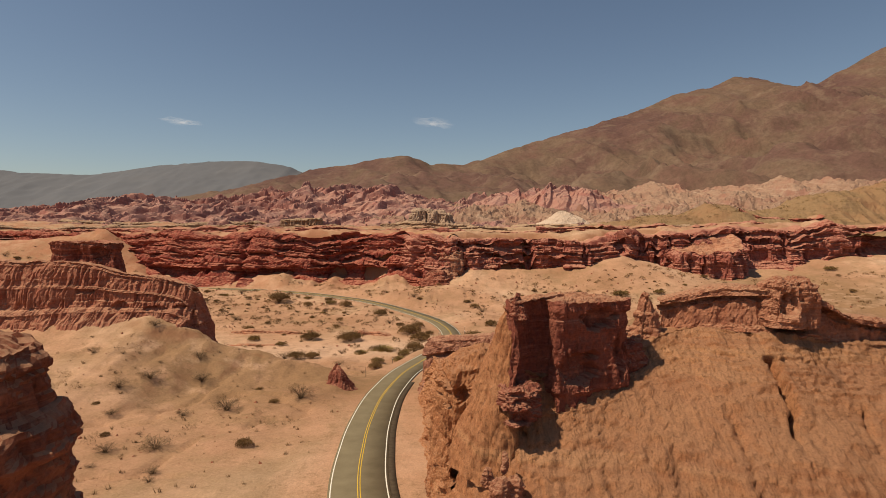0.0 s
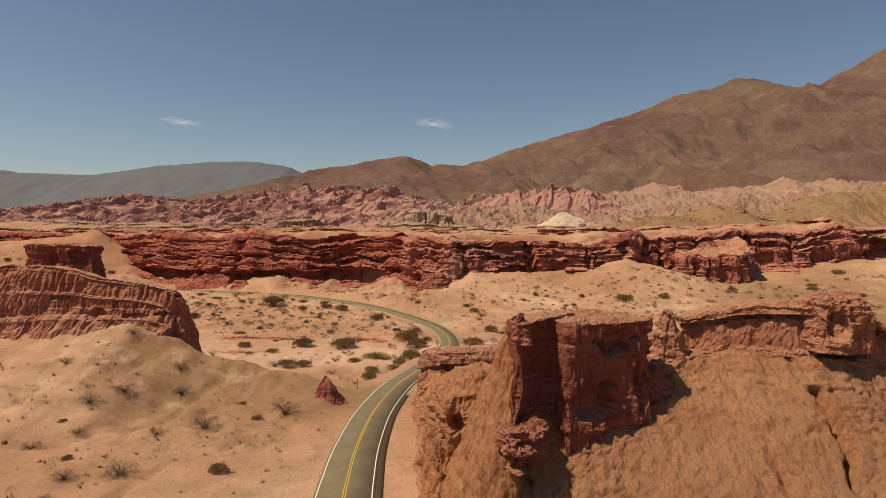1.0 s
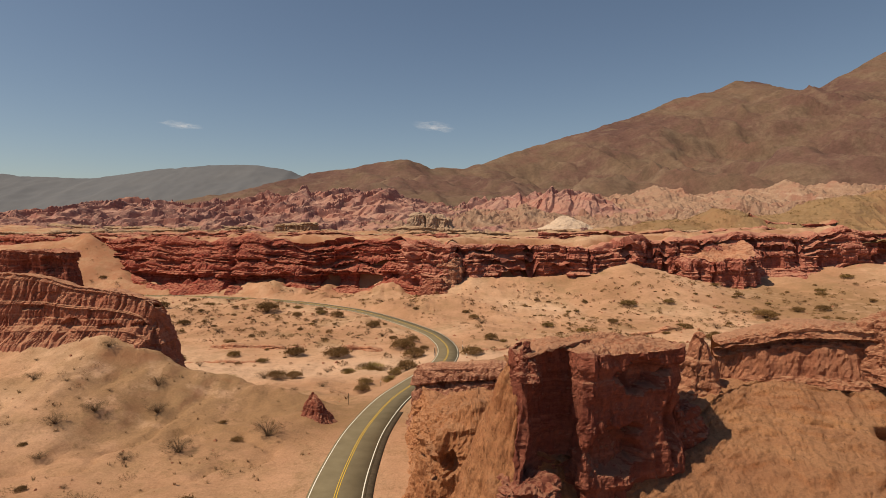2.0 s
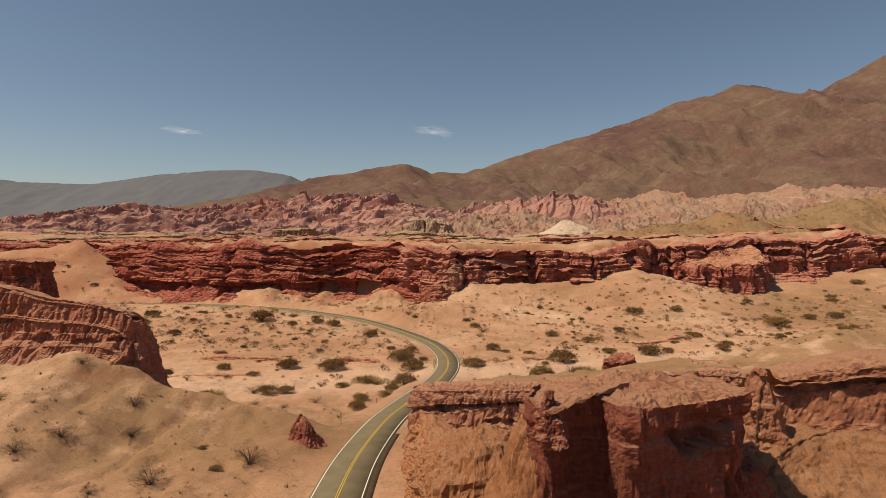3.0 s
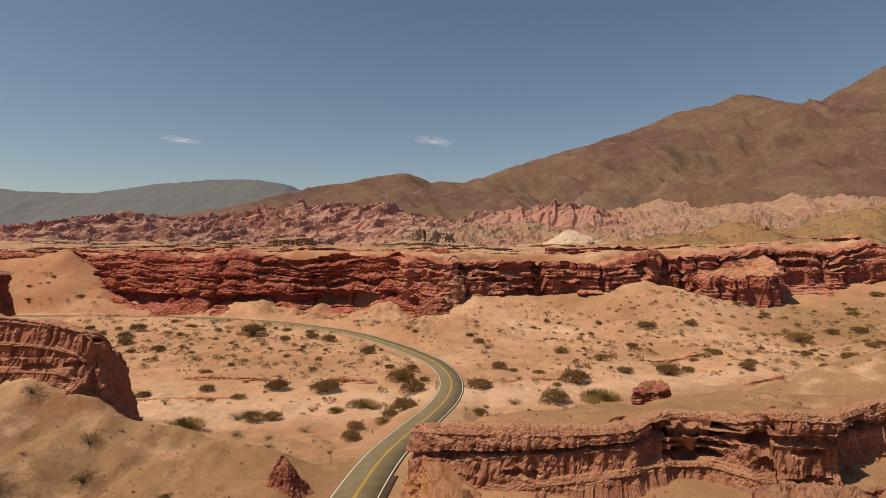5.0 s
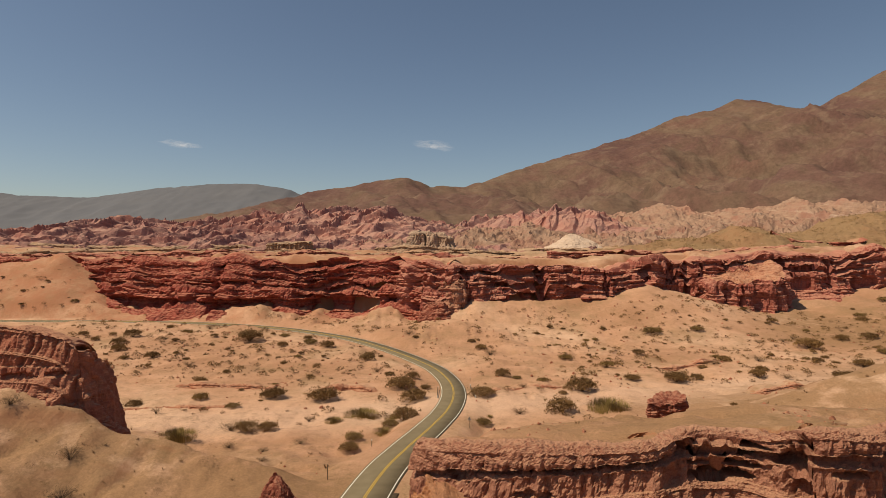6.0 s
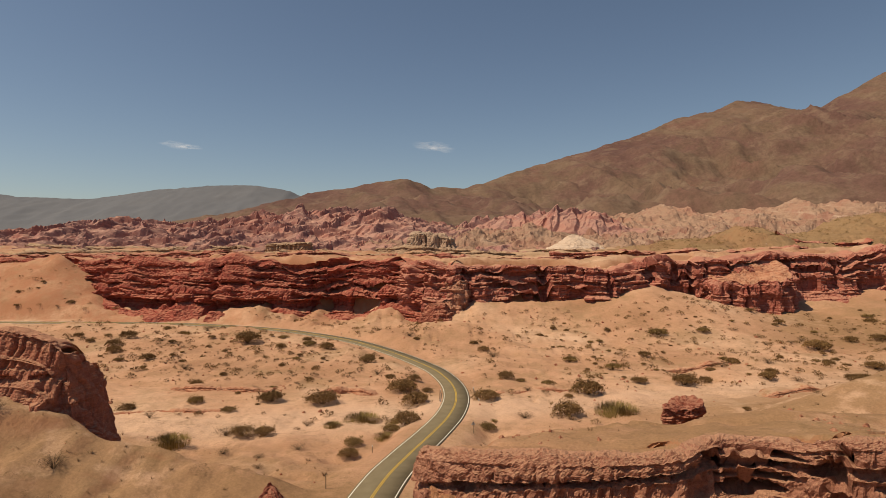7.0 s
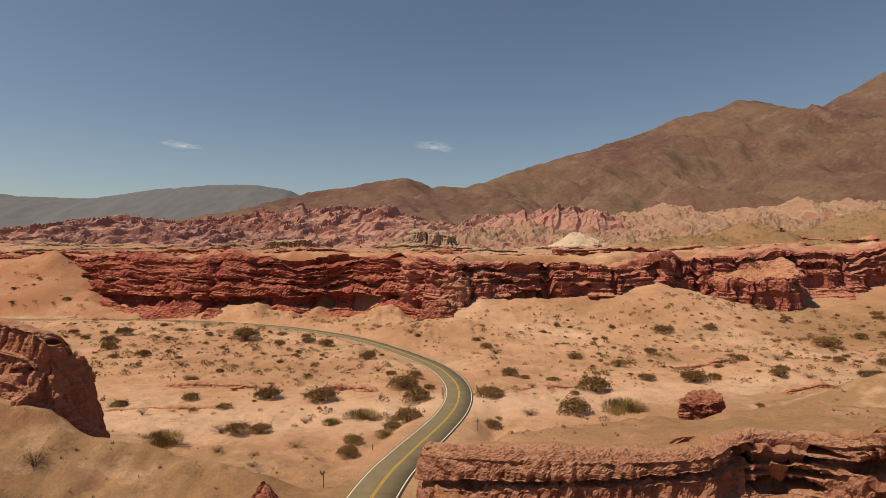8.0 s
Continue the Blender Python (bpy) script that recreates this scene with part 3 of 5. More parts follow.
rock("block", [(5.8, 51.2), (6.0, 50.2), (6.3, 50.1), (6.6, 50.7), (6.9, 51.8), (7.7, 52.5), (9.1, 52.8), (9.6, 52.0), (9.9, 51.4), (10.5, 51.2), (12.0, 51.7), (14.6, 52.8), (17.3, 54.2), (18.0, 55.0), (18.4, 57.4), (16.5, 59.6), (11.5, 58.6), (7.2, 57.2), (5.4, 54)], 25.0, 37.2,
     [(0, 1.02), (0.22, 1.0), (0.3, 0.97), (0.33, 1.06), (0.5, 1.04), (0.55, 1.01), (0.8, 0.98), (0.9, 0.97), (0.93, 1.0), (1, 0.98)], 0.13, 130, M_DARK,
     dict(big=0.25, size=3.5, ledge=0.1, thick=1.9, flute=0.26, fine=0.19, seed=120, joint=0.08, block=3, tall=2.2, lump=0.7, warp=0.5,
          dents=((13.0, 52.2, 31.2, 2.6, 1.5, 1.3), (15.2, 53.4, 35.6, 2.4, 1.1, 1.2), (17.0, 54.6, 31.8, 0.8, 2.2, 0.7))),
     lean=(0.5, 1.3), crown=0.3, tilt=(-0.02, -0.02), crest=M_ORANGE, label="dark red block of sandstone on the ridge", category="rock")
rock("horn", [(6.2, 51.2), (7.0, 50.9), (7.8, 51.5), (8.0, 52.8), (7.2, 53.6), (6.2, 53.0)], 36.0, 38.1, [(0, 1.15), (0.5, 0.9), (0.85, 0.6), (1, 0.35)], 0.11, 30, M_DARK,
     dict(big=0.25, size=1.4, ledge=0.1, thick=0.8, flute=0.15, fine=0.2, lump=0.6, seed=121), lean=(-0.2, 0.2), crown=0.1, label="small dark horn of rock on top of the block", category="rock")
rock("fin", [(1.6, 55.0), (3.2, 51.6), (5.0, 50.6), (6.0, 51.6), (6.8, 56.5), (5.2, 61.0), (2.4, 60.0)], 21.5, 36.4, [(0, 1.4), (0.3, 1.12), (0.6, 0.8), (0.85, 0.52), (1, 0.3)], 0.17, 90, M_TAN,
     dict(big=0.35, size=3, ledge=0.1, thick=1.6, flute=0.3, fine=0.14, lump=0.6, tall=3.0, seed=122, warp=0.4), lean=(2.2, -1.0), crown=0.2, label="smooth tan fin of rock against the block", category="rock")
for bx, by, bz, br, bs in ((4.6, 45.9, 22.6, 0.95, 131), (5.9, 46.3, 22.9, 0.8, 132), (3.8, 46.9, 23.6, 0.65, 133), (5.2, 47.6, 24.6, 0.55, 134)):
    rock("boulder", [(bx + br * math.cos(a), by + br * math.sin(a)) for a in (0, 0.9, 1.7, 2.6, 3.5, 4.4, 5.3)], bz - 1.0, bz + br * 1.2, [(0, 0.7), (0.3, 1.0), (0.7, 0.97), (0.9, 0.75), (1, 0.5)], 0.1, 30, M_ORANGE,
         dict(big=0.25, size=1.2, ledge=0.08, thick=0.6, flute=0.06, fine=0.16, lump=0.6, seed=bs), crown=0.15, label="rounded red boulder lodged on the steep slope", category="boulder")
rock("block_shoulder", [(17.4, 55.0), (19.2, 54.9), (21.0, 56.4), (21.4, 58.6), (19, 60), (17.2, 58.5)], 26, 32.6, [(0, 1.2), (0.4, 1.05), (0.7, 0.85), (1, 0.6)], 0.16, 60, M_DARK,
     dict(big=0.5, size=2.4, ledge=0.25, thick=1.4, flute=0.2, fine=0.24, lump=0.7, seed=123, joint=0.25, block=1.6), lean=(-0.6, 0.2), label="broken red shoulder of rock beside the block", category="rock")
rock("foot_ledge", [(4.9, 50.2), (5.6, 48.9), (7.0, 48.9), (8.4, 50.0), (8.6, 51.8), (5.6, 52.4)], 27.0, 30.0, [(0, 0.8), (0.4, 0.84), (0.5, 1.0), (0.8, 0.98), (1, 0.9)], 0.12, 44, M_DARK,
     dict(big=0.45, size=1.6, ledge=0.2, thick=0.7, flute=0.16, fine=0.34, lump=0.8, seed=125, joint=0.5, block=1.0), crown=0.15, label="jutting ledge at the foot of the block", category="rock")
rock("buttress", [(-0.9, 70.4), (0.6, 67.2), (4, 65.6), (7.6, 67), (8.8, 73), (6.6, 79), (2.2, 80.5), (-1.0, 77)], 9, 28.2, [(0, 1.22), (0.3, 1.1), (0.6, 1.0), (0.76, 0.97), (0.8, 0.92), (0.84, 0.98), (0.93, 0.9), (1, 0.66)], 0.2, 100, M_TAN,
     dict(big=0.7, size=4.5, ledge=0.16, thick=1.8, flute=0.42, fine=0.24, lump=0.7, tall=2.4, seed=127, joint=0.3, block=2.4, warp=0.6, caves=((0.0, 25.2, 1.1, 0.5, 1.3), (2.2, 24.6, 0.8, 0.9, 1.5), (-0.2, 22.6, 0.9, 0.35, 0.9), (1.0, 18.0, 0.9, 0.7, 0.9))), crown=0.8, tilt=(0.22, -0.05), label="layered tan buttress above the road", category="rock")
rock("pinnacle", [(20.2, 59.6), (22.4, 59.2), (23.4, 61.0), (22.2, 63.0), (20.2, 62.3)], 28, 36.9, [(0, 1.15), (0.45, 0.95), (0.8, 0.75), (1, 0.55)], 0.16, 60, M_ORANGE,
     dict(big=0.5, size=3, ledge=0.3, thick=1.6, flute=0.25, fine=0.2, seed=130), label="small red sandstone pinnacle beside the block", category="rock")
wall("ridge_crest", [(24, 61.5, 31), (29, 58.7, 31.5), (32.5, 56.6, 31.5), (38, 56.2, 31), (44, 57.8, 30), (60, 60, 29)],
     [(23.5, 63, 36.2), (28, 61, 37.6), (32.5, 58.8, 38.0), (38, 58.8, 37.0), (44, 59.4, 34.6), (60, 61.5, 33)],
     [(0, 0), (0.22, 0.5), (0.26, 0.62), (0.30, 0.28), (0.36, 0.3), (0.42, 0.45), (0.76, 0.7), (0.79, 1.0), (0.84, 1.0), (0.87, 0.4), (0.97, 0.5), (1, 0.9)], 0.17, 90, M_ORANGE,
     dict(big=0.3, size=5, ledge=0.1, thick=1.5, flute=0.26, fine=0.22, lump=0.6, tall=2.4, seed=140, strike=(1, 0.3), joint=0.12, block=3.0, warp=0.3, dents=((35.0, 56.8, 34.2, 2.0, 0.9, 2.4), (28, 59, 33.0, 2.2, 0.5, 0.9))), cap=(12, -10), bare=4,
     label="red sandstone ledges along the ridge", category="rock ledge", kind="structure")
rock("knob", [(32.6, 56.8), (33.6, 56.0), (36.8, 56.1), (37.6, 57.2), (37.8, 59.3), (34.5, 60.3), (32.4, 59)], 34.2, 38.7, [(0, 1.0), (0.3, 0.97), (0.5, 1.0), (0.66, 0.97), (0.9, 0.9), (1, 0.74)], 0.15, 54, M_ORANGE,
     dict(big=0.4, size=2.5, ledge=0.22, thick=1.2, flute=0.25, fine=0.28, lump=0.8, tall=1.6, seed=145, joint=0.3, block=1.6, dents=((34, 55.8, 36.6, 0.9, 1.4, 0.9),)), crown=0.3, label="red sandstone knob on the ridge", category="rock")

# ---- bank beside the road and the second wall ----
wall("road_bank", [(-5.2, 130, 6), (-5.0, 120, 7), (-4.6, 108, 8.2), (-3.8, 92, 9.4), (-2.4, 76, 10.8), (-1.2, 60, 11.7)],
     [(-2.2, 128, 16), (-2.6, 119, 17.0), (-0.6, 107, 17), (1.2, 94, 16.8), (2.0, 80, 18), (3.2, 63, 24)],
     [(0, 0), (0.3, 0.3), (0.6, 0.45), (0.8, 0.8), (1, 1)], 0.25, 70, M_TAN,
     dict(big=0.8, size=5, ledge=0.4, thick=1.6, flute=0.25, fine=0.26, seed=150, strike=(0.2, 1), alcove=0.9, joint=0.2, block=3), cap=(6, -1.5), bare=3,
     label="eroded tan bank beside the road", category="bank", kind="structure")
wall("second_wall", [(-5.0, 127, 7.5), (-4.8, 117.5, 8.5), (-0.4, 112, 11.5), (6, 108, 14), (16, 106, 16.6), (22, 105.2, 17.6), (25.5, 106.6, 18), (31.5, 106.8, 18), (34.6, 103.4, 17.8), (37, 100.8, 17.8), (43.2, 100.6, 18), (46, 104.5, 18.4), (50, 107.5, 18.4), (56, 110, 18.6), (80, 117, 21)],
     [(-3.0, 127, 17.5), (-3.0, 118.4, 20.1), (2.2, 113.4, 21.6), (9.4, 110.5, 22.4), (16.3, 109, 22.8), (23.2, 108, 23.6), (26.8, 109.3, 24.6), (30.6, 109.8, 24.6), (34.5, 107.5, 24.8), (36.5, 104.2, 26.2), (39.2, 103, 26.6), (44.4, 103.8, 26.2), (47, 107.5, 25.1), (52.6, 110, 25.3), (58.4, 112, 25.1), (80, 119, 25.6)],
     [(0, 0), (0.14, 0.16), (0.2, 0.35), (0.24, 0.45), (0.6, 0.6), (0.64, 0.92), (0.70, 0.95), (0.73, 0.5), (0.82, 0.46), (0.93, 0.6), (1, 1)], 0.2, 104, M_PINK,
     dict(big=0.35, size=5, ledge=0.09, thick=1.1, flute=0.34, fine=0.24, seed=160, strike=(1, 0.2), joint=0.16, block=2.4, lump=0.55, tall=2.4, warp=0.5,
          caves=((30.2, 23.8, 3.4, 0.6, 3.4), (30.0, 22.5, 3.2, 0.3, 2.0), (30.2, 21.4, 3.2, 0.34, 2.0), (30.0, 20.2, 3.0, 0.5, 2.8), (26.6, 23.4, 1.0, 0.7, 2.2), (35.9, 21.8, 0.9, 3.8, 2.2), (44.8, 24.0, 1.3, 0.7, 1.8), (40.6, 19.6, 2.4, 0.45, 1.3), (41, 22.4, 2.2, 0.3, 0.9), (50.5, 23.2, 2.6, 0.5, 1.6), (10, 17.6, 2.5, 0.4, 1.0), (1.5, 18.2, 1.2, 0.6, 1.0))), cap=(8, -4.0), bare=1.6, wander=0.02,
     label="layered red sandstone wall with overhanging ledges", category="cliff", kind="structure")

# ---- the left butte ----
wall("butte", [(-150, 138, 19), (-120, 138, 18.5), (-104, 138.5, 18), (-92, 139, 19), (-80, 140, 19.6), (-68, 140.6, 19.6), (-63, 141, 17.5), (-60.8, 142.2, 14), (-58.4, 145.0, 10.5), (-56.6, 148.6, 8.5), (-58, 156, 5), (-62, 165, 1)],
     [(-150, 146, 34), (-120, 146.5, 34.2), (-102, 146, 34), (-89, 146, 33.5), (-83, 146, 32.2), (-76, 146, 30.9), (-68, 145.4, 29.2), (-64.4, 144.8, 27.9), (-62.8, 145.4, 26.9), (-63.0, 148.6, 26), (-65, 155, 24), (-69, 165, 20)],
     [(0, 0), (0.2, 0.22), (0.28, 0.38), (0.34, 0.42), (0.6, 0.56), (0.64, 0.64), (0.85, 0.78), (0.94, 0.88), (1, 1)], 0.26, 100, M_BUTTE,
     dict(big=0.6, size=6, ledge=0.08, thick=1.7, flute=0.6, fine=0.2, lump=0.9, tall=2.2, seed=200, strike=(1, -0.4), joint=0.32, block=3.4, course=6, warp=0.8, gully=0.4,
          caves=((-72, 22.8, 3.2, 0.5, 1.3), (-66, 23.0, 2.0, 0.4, 1.0), (-81, 23.2, 2.2, 1.2, 1.2), (-90, 27, 2.4, 0.6, 1.0))), cap=(7, -3), wander=0.012, rim=0.7, bare=4,
     label="massive red sandstone butte rising from sand", category="butte", kind="structure")
rock("butte_top", [(-104, 151.2), (-97, 150.0), (-90, 150.0), (-86.6, 150.6), (-85.8, 152.6), (-87, 158), (-94, 163), (-103, 160)], 30, 38.9, [(0, 1.04), (0.3, 1.0), (0.5, 0.97), (0.72, 0.97), (0.8, 1.02), (1, 0.99)], 0.3, 50, M_DARK,
     dict(big=0.5, size=5, ledge=0.25, thick=1.6, flute=0.4, fine=0.28, seed=210, joint=0.3, block=3, tall=2.0, warp=0.4, caves=((-89.5, 36.2, 2.4, 1.5, 1.8), (-96, 35.6, 1.0, 1.4, 0.9))), crown=0.1, label="dark red caprock block on the butte", category="rock")
rock("near_rock", [(-31, 29), (-27, 29), (-24.4, 31), (-24.6, 35), (-28, 37), (-33, 35), (-34, 31)], 8, 37.4,
     [(0, 1.75), (0.6, 1.5), (0.7, 1.36), (0.77, 1.22), (0.80, 1.42), (0.85, 1.36), (0.88, 1.1), (0.97, 1.02), (1, 0.9)], 0.22, 150, M_RED,
     dict(big=0.6, size=5, ledge=0.45, thick=2.4, flute=0.3, fine=0.26, seed=220, joint=0.3, block=3), label="tall red sandstone pillar with a jutting ledge", category="rock")
rock("cone_rock", [(-26.0, 125.6), (-24.2, 124.2), (-22.0, 124.0), (-20.3, 125.8), (-21.0, 128.4), (-25.0, 128.6)], 6.0, 12.5, [(0, 1.6), (0.3, 1.15), (0.5, 0.86), (0.8, 0.52), (1, 0.2)], 0.16, 64, M_DARK,
     dict(big=0.35, size=2, ledge=0.1, thick=1.0, flute=0.28, fine=0.16, lump=0.6, tall=1.6, seed=230), lean=(-0.5, 0.4), label="small pointed red rock beside the road", category="rock")
rock("small_outcrop", [(33.6, 140.4), (35.2, 139.4), (37.4, 138.4), (39.4, 138.8), (40.2, 140.4), (39.4, 142.4), (36.2, 142.8)], 14.4, 19.6, [(0, 1.25), (0.4, 0.9), (0.62, 0.9), (0.7, 1.05), (1, 0.96)], 0.15, 52, M_DARK,
     dict(big=0.7, size=2.6, ledge=0.16, thick=0.8, flute=0.15, fine=0.22, lump=0.7, seed=241, joint=0.5, block=1.3), tilt=(0.16, 0.1), crown=0.1, label="small layered red outcrop on the brown hill", category="rock")

# ---- the far cliff ----
xs, ys = np.array(CLIFF_X, float), np.array(CLIFF_Y, float)
foot_z = np.interp(xs, (-400, -200, -100, 0, 90, 160, 240, 330, 520), (4, 4, 2, 2, 7, 9, 11, 20, 34))
rim_z = np.interp(xs, (-400, -200, 0, 90, 200, 300, 520), (34, 34, 33.5, 33, 38.5, 39.5, 45))
west, east = xs <= 0, xs >= -25
wall("far_cliff", np.stack([xs, ys - 19, foot_z - 2], 1)[west], np.stack([xs, ys + 4, rim_z], 1)[west],
     [(0, 0), (0.1, 0.2), (0.2, 0.36), (0.24, 0.56), (0.34, 0.6), (0.38, 0.45), (0.50, 0.52), (0.56, 0.68), (0.60, 0.72), (0.63, 0.62), (0.70, 0.68), (0.74, 0.8), (0.77, 0.74), (0.86, 0.86), (0.93, 0.96), (0.95, 0.9), (1, 1)], 0.75, 116, M_CLIFF_RED,
     dict(big=4.6, size=22, ledge=1.0, thick=1.5, flute=0.5, fine=0.55, lump=0.9, tall=0.7, seed=300, joint=0.9, block=4, course=3.2, alcove=2.4, gully=6.0, warp=2.2,
          caves=((-172, 10.2, 27, 2.6, 6), (-115, 9.5, 18, 3.2, 6), (-120, 22.1, 19, 1.2, 4), (-174, 22.5, 18, 1.0, 3), (-72, 22.5, 6, 1.7, 4), (-43, 23.2, 10, 2.4, 4.5), (-71, 10.3, 5.7, 4.8, 5), (-49, 10.1, 6.3, 3.2, 6), (-27, 14.0, 9.2, 1.9, 4.5), (-9, 27.0, 9.7, 2.3, 4.5), (-211, 26.8, 16, 1.8, 2.5))), cap=(14, 0.8), skirt=5, wander=0.05, rim=2.6, bare=7,
     label="long banded red sandstone cliff across the valley", category="cliff", kind="structure")
wall("far_cliff", np.stack([xs, ys - 14, foot_z - 2], 1)[east], np.stack([xs, ys + 2, rim_z], 1)[east],
     [(0, 0), (0.12, 0.3), (0.2, 0.44), (0.24, 0.54), (0.45, 0.58), (0.48, 0.52), (0.62, 0.57), (0.66, 0.72), (0.69, 0.64), (0.82, 0.68), (0.85, 0.84), (0.88, 0.76), (0.96, 0.82), (1, 1)], 0.7, 108, M_CLIFF,
     dict(big=3.4, size=20, ledge=0.9, thick=1.35, flute=0.5, fine=0.36, lump=0.9, tall=0.8, seed=320, joint=2.4, block=6, course=8, gully=7.0, alcove=1.4, strike=(1, -0.3), warp=1.0,
          caves=((14, 27.3, 5.4, 2.7, 5), (12, 14.1, 4.5, 9, 4), (48, 27.8, 15, 1.8, 4), (28, 22.2, 5, 1.4, 3), (47, 22.4, 11, 1.3, 4), (55, 19.6, 3.6, 6, 5), (47, 14.6, 10.5, 1.5, 3), (96, 31.0, 12, 1.9, 5), (90, 22.6, 2.2, 6.6, 5), (115, 28, 4.2, 5.6, 6), (132, 27.9, 3.6, 5.7, 6), (150, 29.6, 1.9, 3.8, 4), (156, 17.7, 2.5, 4.4, 5), (205, 32, 9, 4.2, 4), (238, 27.5, 2.7, 8, 5), (227, 31.2, 6, 2.8, 4))), cap=(14, 0.8), skirt=5, wander=0.03, rim=2.4, bare=7,
     label="banded red cliff with deep vertical clefts", category="cliff", kind="structure")
rock("cliff_buttress", [(147, 372), (152, 366), (158, 367), (163, 362.5), (171, 363.5), (175, 366), (182, 362.5), (189, 364), (193, 368), (199, 372), (202, 388), (194, 402), (154, 398), (145, 386)], 2, 28.6, [(0, 1.16), (0.15, 1.06), (0.2, 1.0), (0.36, 0.98), (0.4, 0.95), (0.66, 0.93), (0.7, 0.97), (0.9, 0.95), (1, 0.86)], 0.5, 72, M_CLIFF,
     dict(big=1.6, size=9, ledge=0.6, thick=1.5, flute=0.6, fine=0.3, lump=1.1, tall=1.2, seed=326, joint=1.3, block=4, course=8, warp=1.0, gully=2.0, caves=((166, 15, 1.4, 8, 3), (158, 15, 1.0, 7, 2), (186, 12, 1.2, 6, 2))), crown=0.6, tilt=(0.04, 0.28), crest=M_ORANGE,
     label="fluted red buttress standing before the cliff", category="rock")
rock("cliff_spur", [(-10, 350), (-7, 344), (0, 341), (8, 342), (13, 346), (14, 356), (8, 364), (-6, 362)], -3, 25, [(0, 1.3), (0.2, 1.12), (0.3, 1.0), (0.5, 0.86), (0.55, 0.82), (0.8, 0.7), (0.84, 0.73), (1, 0.5)], 0.45, 76, M_PINK,
     dict(big=1.2, size=8, ledge=0.4, thick=2.0, flute=0.6, fine=0.4, lump=1.4, tall=1.6, seed=328, joint=0.5, block=5, warp=0.8, gully=1.5, caves=((12, 8, 2.5, 6, 2.5),)), lean=(3.5, 3), crown=1.0, label="pink sandstone spur running down from the cliff", category="rock")


def caprock(base, height, depth, mat, seed, label):
    """A thin overhanging ledge of harder rock along a line (x, y, z)."""
    b = np.array(base, float)
    t = b.copy()
    t[:, 1] += depth
    t[:, 2] += height
    wall("caprock_ledge", b, t, [(0, 0), (0.3, 0.35), (0.5, 0.5), (0.6, 0.2), (0.85, 0.35), (1, 0.9)], 1.2, 22, mat,
         dict(big=1.6, size=12, ledge=0.6, thick=1.2, flute=0.4, fine=0.6, lump=1.6, seed=seed, joint=1.0, block=6, gully=2.0), cap=(18, -2.5), skirt=3, wander=0.06, rim=1.6, bare=3,
         label=label, category="rock ledge", kind="structure")


caprock([(-330, 468, 33), (-270, 456, 34), (-215, 446, 34), (-190, 440, 34.5), (-160, 433, 36), (-150, 428, 36.5), (-140, 434, 35), (-110, 442, 34.5), (-70, 436, 34), (-30, 432, 34)], 3.6, 4, M_CLIFF, 340, "dark overhanging caprock ledge above the cliff")
caprock([(70, 432, 35), (100, 426, 35.5), (130, 428, 36), (150, 434, 35.5)], 3.6, 4, M_CLIFF, 350, "short dark caprock ledge above the cliff")
M_TERRACE = rock_material("pale_terrace_rock", (0.21, 0.12, 0.078), (0.32, 0.205, 0.135), (0.43, 0.305, 0.21), 1.6, 0.8, 2.0, (0.42, 0.29, 0.19))
for k, (x0, x1, y0, h) in enumerate(((-420, -250, 505, 3.5), (-300, -120, 520, 3.0), (-130, 60, 505, 2.6), (-60, 130, 545, 3.4), (-230, -40, 575, 3.2), (30, 190, 500, 2.2), (-400, -200, 600, 4.0))):
    line_ = [(x0 + (x1 - x0) * q, y0 + 9 * math.sin(3.1 * k + 7 * q) - 12 * q * (1 - q)) for q in (0, 0.2, 0.4, 0.6, 0.8, 1)]
    caprock([(a, b, float(ground_height(np.array([a]), np.array([b]))[0]) - 0.6) for a, b in line_], h, 4, M_TERRACE, 370 + 3 * k, "broken pale ledge on the terrace")
for k, (x0, x1, off, h) in enumerate(((-30, 80, 22, 1.8), (20, 130, 33, 1.6), (110, 235, 24, 2.2), (150, 230, 36, 1.8), (-150, -40, 26, 2.2), (-300, -170, 20, 2.6), (-110, 0, 40, 1.8))):
    line_ = [(x0 + (x1 - x0) * q, float(cliff_line(x0 + (x1 - x0) * q)) + off + 5 * math.sin(2.3 * k + 6 * q)) for q in (0, 0.17, 0.33, 0.5, 0.67, 0.83, 1)]
    caprock([(a, b, float(ground_height(np.array([a]), np.array([b]))[0]) - 0.7) for a, b in line_], h, 3, M_CLIFF, 400 + 3 * k, "thin dark ledge behind the rim of the cliff")
rock("cliff_foot_rock", [(-12, 341), (-4, 337), (3, 339), (5, 347), (-4, 352), (-12, 348)], -2, 14, [(0, 1.25), (0.5, 1.0), (1, 0.55)], 0.45, 50, M_DARK,
     dict(big=1.2, size=6, ledge=0.6, thick=2.4, flute=0.4, fine=0.4, seed=310, lump=1.6), label="dark red outcrop at the foot of the cliff", category="rock")

# ---- hills and mountains ----
def hills(name, x0, x1, y0, y1, step, height, mat, label, category="hills"):
    nx, ny = int((x1 - x0) / step) + 1, int((y1 - y0) / step) + 1
    X, Y = np.meshgrid(np.linspace(x0, x1, nx), np.linspace(y0, y1, ny))
    return surface(name, np.stack([X, Y, height(X, Y)], -1), False, mat, ((x0 + x1) / 2, (y0 + y1) / 2, 0), label=label, category=category, kind="structure")


